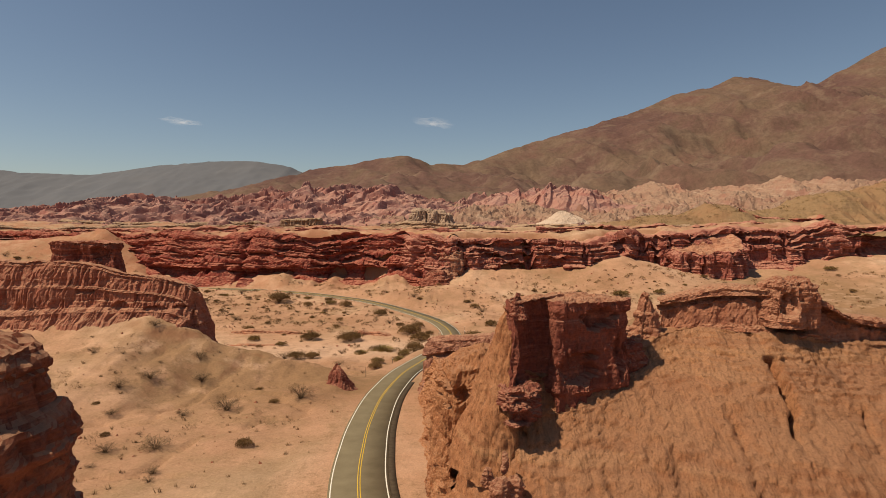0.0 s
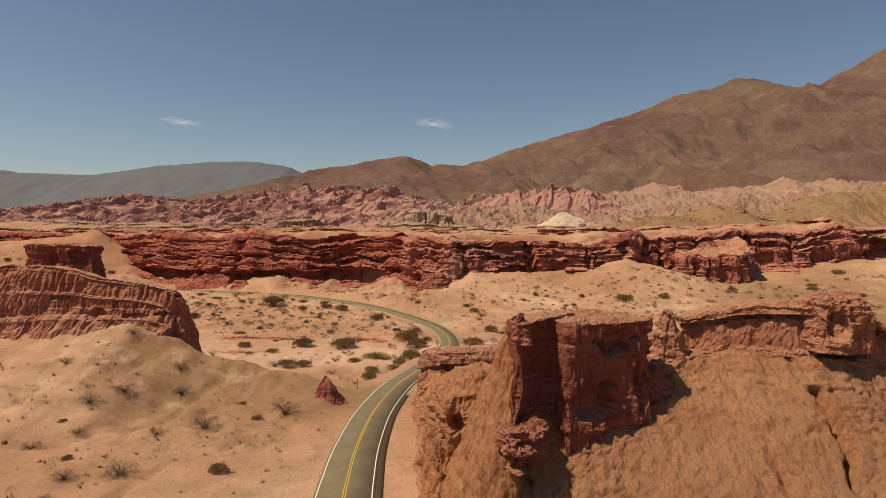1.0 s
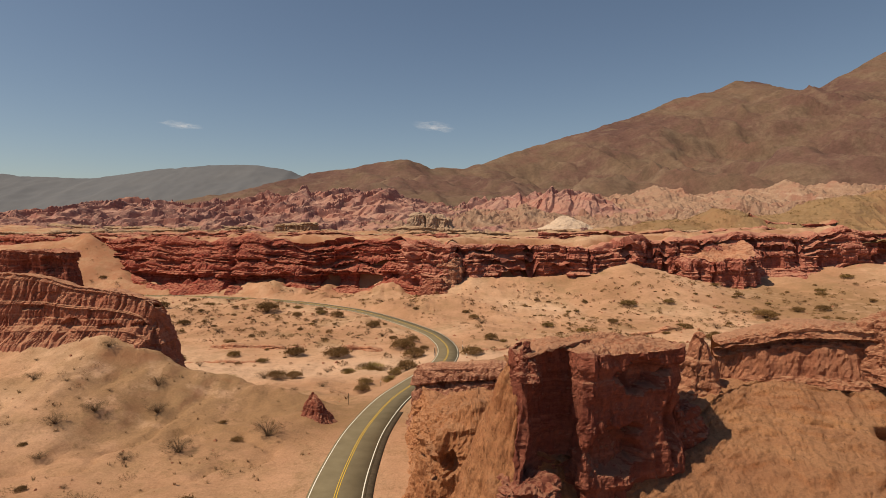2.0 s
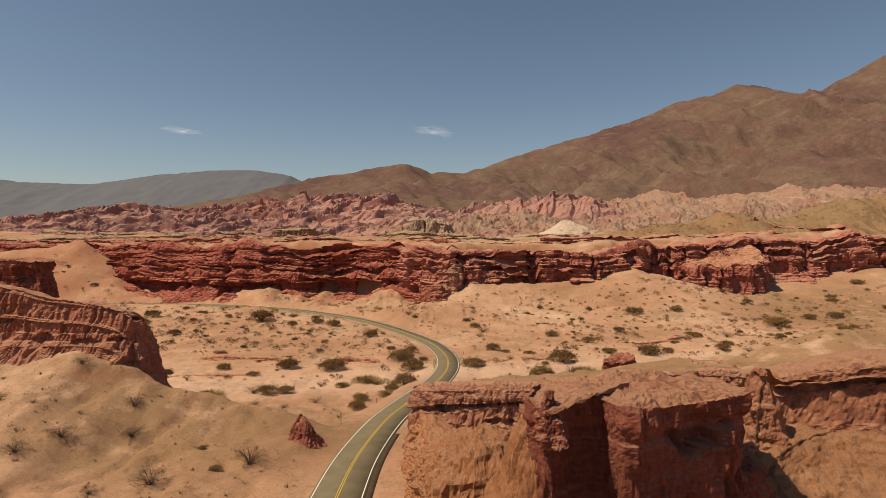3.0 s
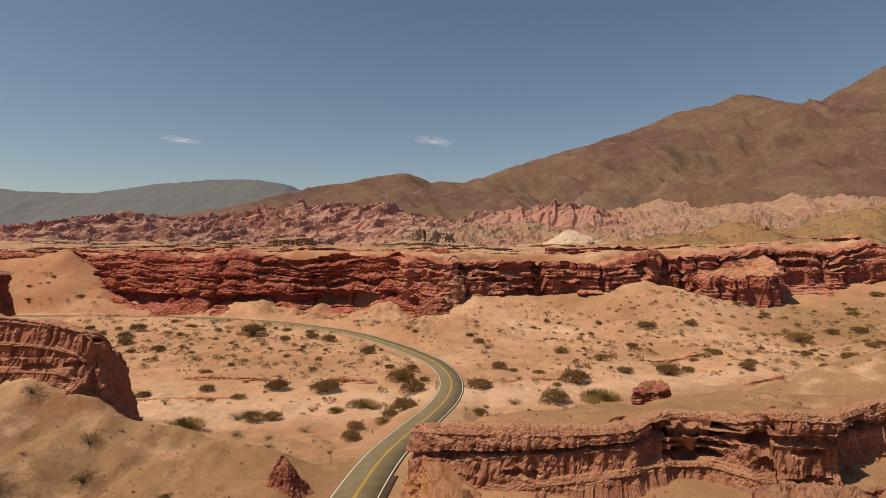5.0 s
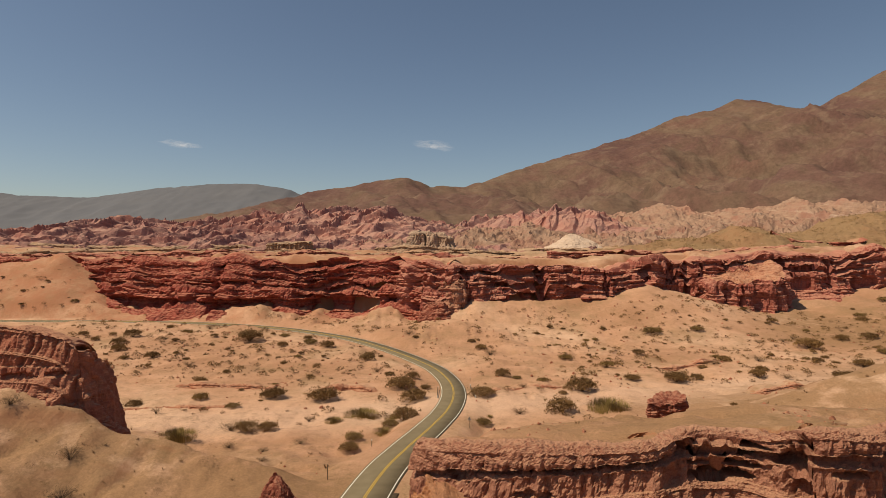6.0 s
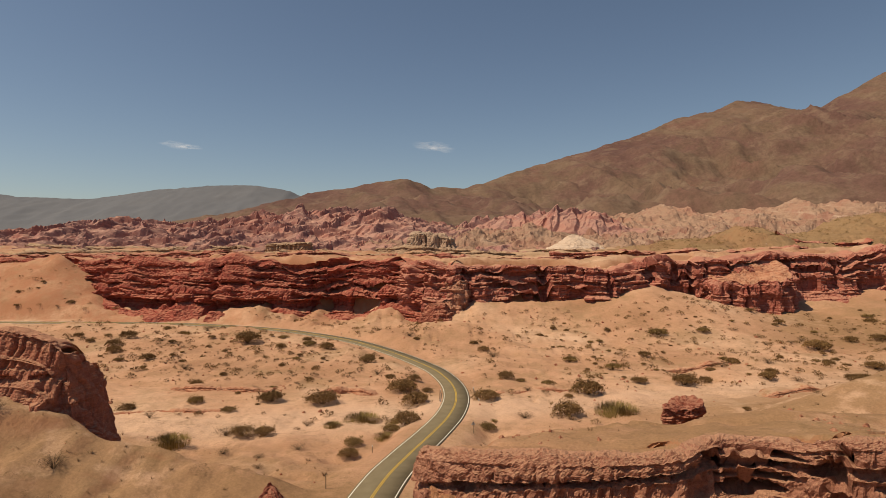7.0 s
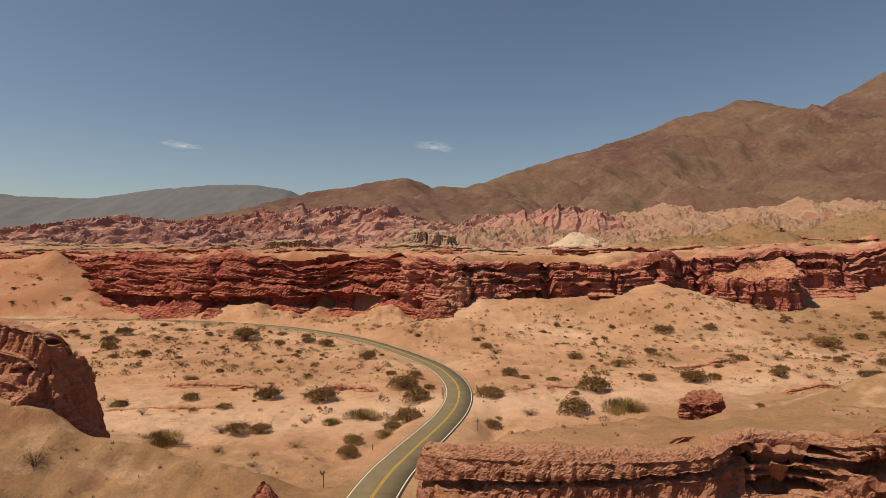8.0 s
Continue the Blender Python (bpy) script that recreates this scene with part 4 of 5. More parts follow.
M_JAG = rock_material("jagged_red_rock", (0.180, 0.085, 0.080), (0.322, 0.153, 0.134), (0.465, 0.280, 0.236), 5, 0.55, 3.0, (0.42, 0.25, 0.188), (0.370, 0.160, 0.126), -30)
M_PALE = rock_material("pale_badland_rock", (0.225, 0.128, 0.090), (0.308, 0.196, 0.137), (0.425, 0.306, 0.228), 5, 0.45, 3.5, (0.350, 0.225, 0.152), (0.310, 0.155, 0.113), -25)
M_SCRUB = rock_material("scrub_covered_slope", (0.205, 0.122, 0.066), (0.262, 0.162, 0.086), (0.325, 0.212, 0.122), 4, 0.45, 3.0, (0.275, 0.182, 0.094), (0.315, 0.165, 0.090))


def mountain_material(name):
    m, t, bsdf = material(name, 0.97)
    pos, up = upness(t)
    zone = noise_tex(t, pos, 0.0021, 6, 0.6)
    col = ramp(t, zone, ((0.34, (0.107, 0.058, 0.050)), (0.47, (0.131, 0.074, 0.059)), (0.56, (0.148, 0.098, 0.068)), (0.68, (0.145, 0.076, 0.060))))
    fan = noise_tex(t, pos, 0.011, 8, 0.68)
    col = mix(t, times(t, band(t, fan, 0.50, 0.66), 0.6), col, (0.205, 0.145, 0.103))
    gul = noise_tex(t, pos, 0.016, 8, 0.7, (1, 0.3, 0.25))
    col = mix(t, times(t, ramp(t, gul, ((0.36, (1, 1, 1)), (0.48, (0, 0, 0)))), 0.5), col, (0.085, 0.055, 0.040))
    dots = noise_tex(t, pos, 0.075, 8, 0.8)
    col = mix(t, 0.55, col, ramp(t, dots, ((0.34, (0.55, 0.55, 0.52)), (0.5, (1.0, 1.0, 1.0)), (0.68, (1.4, 1.38, 1.34)))), "MULTIPLY")
    t.links.new(col, bsdf.inputs["Base Color"])
    first = rise(t, bsdf, fan, 9.0, 0.5)
    rise(t, bsdf, dots, 2.2, 0.6, first)
    return m


M_MOUNT = mountain_material("brown_mountain")


def slabs(X, Y, width, seed, long=3.2):
    """Fins of tilted rock, 0 to 1: each rises slowly and ends in a steep face, and breaks off along its length."""
    w = (0.86 * X - 0.51 * Y) / width + 0.9 * fbm(X / (2.6 * width), Y / (2.6 * width), 0.3, 4, seed)
    v = (0.51 * X + 0.86 * Y) / (width * long)
    k = np.floor(w)
    f = w - k
    bend = v + 3.7 * hashed(k.astype(np.int64), 7, 3, seed) + 0.25 * fbm(X / width, Y / width, 0.6, 2, seed + 5)
    part_ = np.floor(bend)
    high = 0.5 + 0.5 * hashed(k.astype(np.int64), part_.astype(np.int64), 4, seed)
    e = bend - part_
    return np.where(f < 0.86, (f / 0.86) ** 1.2, (1 - f) / 0.14) * (0.15 + 0.85 * high) * smooth(0, 0.10, e) * smooth(1.0, 0.72, e)


def jag(X, Y):
    crest = np.interp(X, (-1000, -760, -640, -610, -545, -510, -450, -380, -290, -245, -200, -90, -50, 30, 120), (18, 18, 6, 20, 34, 38, 30, 38, 40, 47, 54, 62, 54, 30, 6))
    rise_ = smooth(540, 1000, Y) * (1 - 0.6 * smooth(1060, 1300, Y))
    front = smooth(475, 580, Y)
    mass = 0.80 + 0.16 * ridged((X + 0.4 * Y) / 170, Y / 150, 0.3, 3, 401)
    return 29 + 3 * front + crest * rise_ * mass + front * ((6 + 7 * rise_) * slabs(X, Y, 66, 402) + (7 + 8 * rise_) * slabs(X, Y, 31, 404) + (4.5 + 1.5 * rise_) * slabs(X, Y, 14, 406) + 1.0 * fbm(X / 12, Y / 12, 0, 3, 408, 0.6))


def jag_right(X, Y):
    crest = np.interp(X, (0, 40, 68, 90, 140, 182, 205, 232, 262, 290, 420, 560, 700, 900, 1100), (30, 40, 46, 54, 52, 66, 58, 62, 50, 36, 34, 40, 40, 44, 40))
    rise_ = smooth(840, 975, Y) * (1 - 0.6 * smooth(1000, 1200, Y))
    rugged = 1 - 0.7 * smooth(262, 300, X)
    return 29 + crest * rise_ + rise_ * rugged * (12 * slabs(X, Y, 46, 412, 2.2) + 9 * slabs(X, Y, 22, 414, 2.2) + 3.5 * slabs(X, Y, 10, 416, 2.0))


def pale(X, Y):
    crest = np.interp(X, (-80, 20, 90, 170, 260, 360, 480, 620, 800), (10, 22, 26, 22, 26, 32, 38, 46, 52))
    form = 0.70 + 0.30 * ridged(X / 95, Y / 120, 0.2, 4, 421, 0.45)
    bluff = 16 * smooth(10, -6, seg(X, Y, 168, 800, 222, 806) - 5 * fbm(X / 14, Y / 14, 0, 3, 424))
    return 32 + crest * smooth(560, 800, Y) * (1 - 0.5 * smooth(850, 1000, Y)) * form + 6.5 * ridged(X / 34, Y / 42, 0, 5, 423, 0.6) * smooth(560, 640, Y) + bluff + 3.5 * slabs(X, Y, 17, 426) * smooth(-0.05, 0.35, fbm(X / 90, Y / 90, 0.5, 3, 428))


def pale_back(X, Y):
    crest = np.interp(X, (-120, 0, 130, 250, 318, 372, 404, 450, 500, 577, 610, 652, 695, 770, 850, 1150), (20, 36, 50, 58, 62, 68, 80, 80, 72, 80, 76, 96, 82, 88, 84, 90))
    line = 1120 + 40 * fbm(X / 130, 0.2, 0.4, 3, 461)
    form = smooth(900, line, Y) * (1 - 0.3 * smooth(line, 1450, Y))
    spur = ridged((X + 0.2 * Y) / 120, Y / 210, 0.6, 4, 463, 0.5)
    return 32 + crest * form * (0.82 + 0.10 * spur + 0.12 * fbm(X / 90, Y / 120, 0.4, 4, 466)) + smooth(900, 980, Y) * (6 * ridged(X / 36, Y / 50, 0.2, 5, 465, 0.6) + 6 * slabs(X, Y, 26, 467) * smooth(-0.1, 0.4, fbm(X / 110, Y / 110, 0.2, 3, 469)))


def scrub(X, Y):
    crest = np.interp(X, (120, 145, 176, 209, 225, 240, 252, 277, 294, 319, 335, 380, 450, 560, 700), (0, 4, 11, 10, 20, 20, 15, 10, 11, 22, 26, 30, 36, 44, 48))
    line = np.interp(X, (120, 240, 330, 470, 700), (462, 470, 482, 510, 570))
    k = (Y - line) / 60
    form = smooth(-0.7, 0.35, k) * (1 - 0.7 * smooth(0.6, 1.6, k))
    return 34 + 0.03 * (X - 120) + crest * form * (0.95 + 0.12 * fbm(X / 40, Y / 40, 0, 4, 451)) + 2.2 * ridged(X / 30, Y / 40, 0, 5, 453, 0.6) - 8 * (1 - smooth(-0.95, -0.6, k))


def mountain(X, Y):
    crest = np.interp(X, (-1200, -748, -555, -471, -345, -198, -130, -41, 106, 259, 544, 925, 1162, 1400, 1535, 1683, 1800, 1913, 2054, 2493, 3022, 4000), (40, 124, 173, 190, 207, 232, 243, 214, 228, 293, 401, 523, 629, 690, 756, 768, 742, 704, 749, 983, 1192, 1200))
    away = np.interp(X, (-555, -130, 544, 1683, 3022, 4000), (2150, 2150, 2700, 3150, 3300, 3400))
    k = np.clip((Y - 1150) / (away - 1150), 0, 1.4)
    form = np.where(k < 1, k ** 1.2, 1 - 0.5 * (k - 1))
    below = np.sin(np.pi * np.clip(k, 0, 1))
    warp_ = 90 * fbm(X / 500, Y / 500, 0.7, 3, 437)
    gully = ridged((X + 0.45 * Y + warp_) / 430, Y / 1100, 0.4, 5, 431, 0.5)
    spur = fbm(X / 520, Y / 520, 0.2, 3, 435)
    return 38 + crest * form + below * (95 * np.clip(crest / 420, 0.15, 1) * (gully - 1.1) + 0.14 * crest * spur) + 14 * below * (ridged((X + 0.3 * Y + warp_) / 120, Y / 240, 0.1, 5, 439, 0.6) - 0.8) + 5 * fbm(X / 60, Y / 60, 0, 4, 433, 0.6)


hills("jagged_hills", -1050, 140, 465, 1100, 2.0, jag, M_JAG, "jagged dark red hills of tilted rock fins")
hills("jagged_hills", -20, 620, 830, 1100, 1.9, jag_right, M_JAG, "jagged red pinnacles in front of the mountain")
hills("pale_hills", -90, 850, 550, 1000, 2.4, pale, M_PALE, "pale tan badland hills with white and red patches")
hills("pale_hills", -130, 1150, 890, 1440, 3.4, pale_back, M_PALE, "rugged pale and red badlands below the mountain")
hills("scrub_hills", 130, 720, 410, 760, 2.2, scrub, M_SCRUB, "yellow-green scrubby hills above the cliff")
for line_, h, mat_, k in ([(150, 452), (172, 446), (195, 443), (215, 447), (228, 456)], 1.8, M_TERRACE, 360), ([(238, 462), (250, 456), (262, 455), (276, 460)], 3.0, M_CLIFF, 365), ([(270, 446), (280, 443), (290, 445), (300, 452)], 3.4, M_CLIFF_RED, 367):
    caprock([(a, b, float(max(scrub(np.array([a]), np.array([b]))[0], ground_height(np.array([a]), np.array([b]))[0])) - 1.2) for a, b in line_], h, 3, mat_, k, "dark broken ledge on the scrubby hillside")
hills("mountain", -1250, 3900, 1100, 3700, 12.0, mountain, M_MOUNT, "bare brown mountain rising to high peaks", "mountain")
# blue-grey of the air haze is put into this range's base colour
M_HAZE_RANGE, t_, b_ = material("far_range", 1.0)
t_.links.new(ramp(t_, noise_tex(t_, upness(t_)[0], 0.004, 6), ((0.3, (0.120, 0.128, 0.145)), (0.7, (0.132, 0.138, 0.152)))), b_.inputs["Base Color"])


def blue(X, Y):
    crest = np.interp(X, (-3551, -3299, -3172, -2625, -2562, -2121, -1658, -1363, -1132, -1069, -690), (401, 401, 380, 359, 367, 430, 464, 460, 422, 384, 296))
    k = np.clip((Y - 3400) / 900, 0, 1.5)
    below = np.sin(np.pi * np.clip(k, 0, 1))
    return 10 + crest * np.where(k < 1, k ** 0.8, 1 - 0.5 * (k - 1)) + 4 * fbm(X / 60, Y / 60, 0, 4, 441) + 9 * below * (ridged(X / 300, Y / 500, 0, 4, 443) - 1)


hills("far_range", -4300, -500, 3350, 4650, 18.0, blue, M_HAZE_RANGE, "distant mountain range under the sky, painted haze blue", "mountain")

M_WHITE_ROCK = rock_material("white_mudstone", (0.310, 0.205, 0.145), (0.370, 0.260, 0.188), (0.440, 0.330, 0.250), 3.0, 0.5, 3.0, (0.426, 0.310, 0.217))
rock("pale_tower", [(-36, 604), (-24, 598), (-10, 601), (4, 597), (10, 602), (9, 620), (-12, 626), (-34, 620)], 34, 53, [(0, 1.9), (0.3, 1.3), (0.42, 1.06), (0.5, 1.0), (0.9, 0.92), (1, 0.8)], 0.9, 60, M_WHITE_ROCK,
     dict(big=3.0, size=10, ledge=0.3, thick=3, flute=1.3, fine=0.7, lump=2, tall=2.0, seed=500, joint=0.5, block=6, course=12, gully=3.0), crown=1.5, tilt=(-0.09, 0), label="pale fluted mudstone tower on the terrace", category="rock")
M_CHALK = rock_material("white_clay", (0.47, 0.34, 0.25), (0.55, 0.42, 0.32), (0.62, 0.50, 0.40), 3.0, 0.4, 3.0, (0.56, 0.43, 0.33))
rock("pale_cone", [(100, 590), (124, 580), (150, 592), (150, 620), (120, 630), (100, 614)], 36, 53, [(0, 1.2), (0.4, 0.8), (0.8, 0.35), (1, 0.12)], 1.4, 30, M_CHALK,
     dict(big=1.5, size=12, ledge=0.3, thick=4, flute=0.8, fine=0.5, lump=3, seed=510), label="small white mudstone cone", category="rock")
rock("small_mesa", [(-158, 562), (-146, 558), (-134, 559), (-122, 557), (-119, 563), (-122, 576), (-140, 582), (-156, 576)], 33, 44.5, [(0, 1.2), (0.3, 1.02), (0.8, 0.96), (0.86, 1.02), (1, 0.97)], 0.6, 44, M_TERRACE,
     dict(big=1.2, size=9, ledge=0.4, thick=2, flute=1.2, fine=0.4, lump=1.6, tall=2.2, seed=520, joint=0.9, block=4, course=9), crown=0.5, tilt=(0.04, 0), label="small fluted brown mesa on the terrace", category="rock")

# ---- shrubs ----
def leaf_material(name, dark, light):
    m, t, b = material(name, 0.8)
    info = t.nodes.new("ShaderNodeObjectInfo")
    geo = t.nodes.new("ShaderNodeNewGeometry")
    col = ramp(t, geo.outputs["Random Per Island"], ((0.0, dark), (1.0, light)))
    col = mix(t, 0.6, col, ramp(t, info.outputs["Random"], ((0.0, (0.75, 0.72, 0.7)), (1.0, (1.25, 1.2, 1.1)))), "MULTIPLY")
    t.links.new(col, b.inputs["Base Color"])
    return m


M_TWIG = leaf_material("dry_twig", (0.07, 0.045, 0.028), (0.16, 0.11, 0.07))
M_LEAF_DARK = leaf_material("dark_olive_leaf", (0.105, 0.062, 0.025), (0.250, 0.148, 0.062))
M_LEAF_OLIVE = leaf_material("olive_leaf", (0.115, 0.074, 0.027), (0.260, 0.168, 0.064))
M_LEAF_DRY = leaf_material("dry_brown_leaf", (0.135, 0.082, 0.044), (0.275, 0.178, 0.098))
M_LEAF_GREEN = leaf_material("yellow_green_blade", (0.17, 0.125, 0.04), (0.34, 0.25, 0.10))


def mesh_of(name, verts, faces, mat):
    me = bpy.data.meshes.new(name)
    me.from_pydata(verts, [], faces)
    me.materials.append(mat)
    return me


def twig(verts, faces, pts, r0, r1):
    base = len(verts)
    for i, p in enumerate(pts):
        r = r0 + (r1 - r0) * i / (len(pts) - 1)
        for k in range(3):
            a = k * 2.094
            verts.append((p[0] + r * math.cos(a), p[1] + r * math.sin(a), p[2]))
    for i in range(len(pts) - 1):
        for k in range(3):
            j = base + 3 * i
            faces.append((j + k, j + (k + 1) % 3, j + 3 + (k + 1) % 3, j + 3 + k))


def shrub(seed, leaf, leaves, limbs, twigs, tall, label, blade=0.0, size=0.07, dome=0.0):
    """A desert shrub of radius 1: limbs from the root, twigs at their ends, leaves in clumps round the twigs."""
    rng = random.Random(seed)
    root = new("shrub")
    verts, faces, tips = [], [], []
    lobes = [rng.uniform(0.75, 1.15) for _ in range(7)]
    for i in range(limbs):
        a = 6.283 * (i + rng.random()) / limbs
        out = rng.uniform(0.35, 0.95) * lobes[int(a / 6.284 * 7)]
        up = tall * (1.0 - 0.55 * out ** 2) * rng.uniform(0.75, 1.1)
        bend = rng.uniform(-0.2, 0.2)
        pts = [(0.05 * math.cos(a), 0.05 * math.sin(a), -0.06)]
        for k in (0.35, 0.7, 1.0):
            pts.append((out * k * math.cos(a + bend * k), out * k * math.sin(a + bend * k), up * k ** 0.8))
        twig(verts, faces, pts, 0.022, 0.007)
        for _ in range(twigs):
            q = pts[rng.choice((1, 2, 2, 3))]
            b, e = a + rng.uniform(-1.3, 1.3), rng.uniform(0.15, 0.42)
            tip = (q[0] + e * math.cos(b), q[1] + e * math.sin(b), max(0.04, q[2] + rng.uniform(-0.1, 0.3) * tall))
            twig(verts, faces, [q, tip], 0.009, 0.004)
            tips.append(tip)
    ob = new("wood", mesh_of("wood", verts, faces, M_TWIG))
    ob.parent = root
    verts, faces = [], []
    for i in range(leaves):
        if blade:
            a, r = rng.uniform(0, 6.283), rng.random() ** 0.6
            x, y = r * math.cos(a), r * math.sin(a)
            h, w, d = blade * rng.uniform(0.5, 1.1) * (1.1 - 0.5 * r), 0.012, rng.uniform(0.0, 0.35)
            n = len(verts)
            c, s_ = math.cos(a + 1.57), math.sin(a + 1.57)
            verts += [(x - w * c, y - w * s_, -0.03), (x + w * c, y + w * s_, -0.03), (x + d * h * math.cos(a), y + d * h * math.sin(a), h)]
            faces.append((n, n + 1, n + 2))
        else:
            if rng.random() < dome:
                a, r = rng.uniform(0, 6.283), rng.random() ** 0.55
                r *= lobes[int(a / 6.284 * 7)] * rng.uniform(0.85, 1.05)
                p = [r * math.cos(a), r * math.sin(a), tall * math.sqrt(max(0.05, 1.15 - r * r)) * rng.uniform(0.25, 1.0) ** 0.5 * rng.uniform(0.85, 1.05)]
            else:
                q = rng.choice(tips)
                p = [q[c] + rng.gauss(0, 0.075) for c in range(3)]
            p[2] = max(0.03, p[2])
            n = len(verts)
            for _ in range(3):
                verts.append(tuple(p[c] + rng.uniform(-size, size) for c in range(3)))
            faces.append((n, n + 1, n + 2))
    ob = new("foliage", mesh_of("foliage", verts, faces, leaf))
    ob.parent = root
    return tagged(root, label, "shrub", "shrubs of the valley")


LABELS = {"A": "dense dark olive desert shrub on pale sand", "B": "olive green leafy shrub on the sand", "C": "sparse dry brown shrub on bare sand", "G": "low yellow-green grassy shrub on the sand"}
KINDS = {
    "A": [shrub(700 + i, M_LEAF_DARK, 2100, 20, 5, 0.66 + 0.06 * i, LABELS["A"], dome=0.72) for i in range(3)],
    "B": [shrub(710 + i, M_LEAF_OLIVE, 1900, 20, 5, 0.62, LABELS["B"], dome=0.6) for i in range(2)],
    "C": [shrub(720 + i, M_LEAF_DRY, 650, 26, 6, 0.62 + 0.07 * i, LABELS["C"], size=0.04, dome=0.15) for i in range(3)],
    "G": [shrub(730 + i, M_LEAF_GREEN, 1300, 14, 3, 0.42, LABELS["G"], blade=0.42) for i in range(2)],
}
MODELS_USED = set()
PLANTED = []


def plant(kind, x, y, size):
    i = int(abs(x * 7 + y * 3)) % len(KINDS[kind])
    z = float(ground_height(np.array([x]), np.array([y]))[0]) - 0.05
    turn = (x * 37 + y * 91) % 360
    flat = 0.85 + 0.3 * ((x * 13 + y * 7) % 1.0)
    first = (kind, i) not in MODELS_USED
    MODELS_USED.add((kind, i))
    m = pose(x, y, z, 0, 0, turn)
    ob = KINDS[kind][i]
    if first:
        ob.matrix_basis = m
    else:
        ob = copy_thing(ob, m)
    size *= 0.8
    ob.scale = (size, size, size * flat)
    PLANTED.append((x, y, size))


DARK = [(-49.5, 213.6, 4.9), (-34.3, 211.2, 6.0), (-12.8, 224.4, 6.1), (-8.2, 211.6, 5.2), (-9.5, 190.0, 4.5), (11.8, 214.8, 5.1), (-47.1, 183.2, 4.0), (-42.4, 184.4, 3.3),
        (-78.5, 232.0, 2.7), (-29.1, 266.4, 4.0), (-85.9, 205.6, 3.1), (-19.9, 168.0, 2.9), (42.6, 222.0, 6.0), (31.7, 198.8, 5.2), (76.0, 232.8, 5.4), (-87.5, 305.6, 7.6),
        (-144.0, 312.8, 5.2), (20.2, 241.6, 3.6), (85.4, 238.8, 3.0), (62.1, 234.4, 3.7), (-18.3, 242.0, 2.4), (154.2, 256.4, 4.6), (155.4, 290.0, 7.1), (105.7, 238.8, 3.7),
        (-49.2, 291.6, 4.2), (-113.2, 269.6, 3.8), (-141.5, 296.4, 4.3), (180.6, 306.4, 3.8), (195.0, 308.0, 5.1), (-55.4, 92.8, 1.1), (-5.5, 224.4, 2.3)]
LEAFY = [(10.1, 187.2, 2.7), (32.4, 232.4, 2.7), (59.1, 252.8, 3.5), (-20.2, 176.0, 2.8), (-57.7, 203.2, 2.5), (-70.1, 211.6, 3.0), (-58.7, 299.6, 4.3), (47.6, 269.2, 3.8),
        (96.5, 310.8, 5.8), (-12.8, 186.0, 2.7)]
DRY = [(-64.4, 112.8, 2.8), (-61.4, 119.2, 3.4), (-60.7, 103.6, 2.0), (-64.9, 98.4, 2.3), (-44.4, 87.2, 3.5), (-48.0, 104.8, 2.0), (-41.3, 108.4, 3.8), (-28.9, 115.2, 4.0),
        (-78.2, 127.6, 2.3), (-50.9, 85.2, 2.5), (-53.5, 126.0, 3.1), (-69.8, 138.4, 2.5),
        (-31.5, 172.8, 2.6), (-34.7, 156.0, 1.6), (20.3, 196.8, 2.9), (-51.3, 184.8, 3.7), (-37.2, 164.4, 1.7), (-34.3, 192.8, 2.1),
        (-56.8, 133.2, 2.7), (-75.3, 196.4, 2.2), (25.0, 224.8, 2.2), (18.9, 276.0, 3.9), (-46.1, 169.2, 2.1)]
GRASSY = [(-59.5, 173.6, 5.8), (-27.4, 190.0, 3.1), (-21.3, 196.0, 6.2), (-14.1, 182.4, 3.6), (-12.5, 195.2, 3.6), (44.7, 200.4, 7.5)]
for kind, spots in (("A", DARK), ("B", LEAFY), ("C", DRY), ("G", GRASSY)):
    for x, y, size in spots:
        plant(kind, x, y, size)

rng = random.Random(5)


def sprinkle(count, x0, x1, y0, y1, sizes, kinds, apart=1.3):
    done = tries = 0
    while done < count and tries < count * 30:
        tries += 1
        x, y = rng.uniform(x0, x1), rng.uniform(y0, y1)
        size = sizes[0] + (sizes[1] - sizes[0]) * rng.random() ** 2
        if y > cliff_line(x) - 22 or float(from_road(np.array([x]), np.array([y]))[0][0]) < 7 + size:
            continue
        if any((x - a) ** 2 + (y - b) ** 2 < ((size + c) * apart * 0.7) ** 2 for a, b, c in PLANTED):
            continue
        plant(rng.choice(kinds), x, y, size)
        done += 1


sprinkle(58, -190, -5, 236, 345, (1.2, 4.2), "AAACCB")
sprinkle(62, 12, 190, 232, 350, (1.2, 4.0), "AAACCB")
sprinkle(14, 150, 300, 260, 390, (1.6, 5.0), "AAB")
sprinkle(16, -70, 60, 188, 232, (0.8, 2.0), "ACCG")
sprinkle(22, -110, -22, 72, 140, (0.7, 1.8), "CCCA")
sprinkle(18, -300, -190, 375, 408, (1.4, 3.4), "AAC")
sprinkle(8, 60, 150, 150, 205, (1.0, 2.4), "AC")
sprinkle(55, 45, 210, 238, 335, (0.9, 2.2), "AACB", 1.1)
sprinkle(30, -110, 10, 232, 300, (0.8, 1.8), "ACC", 1.1)


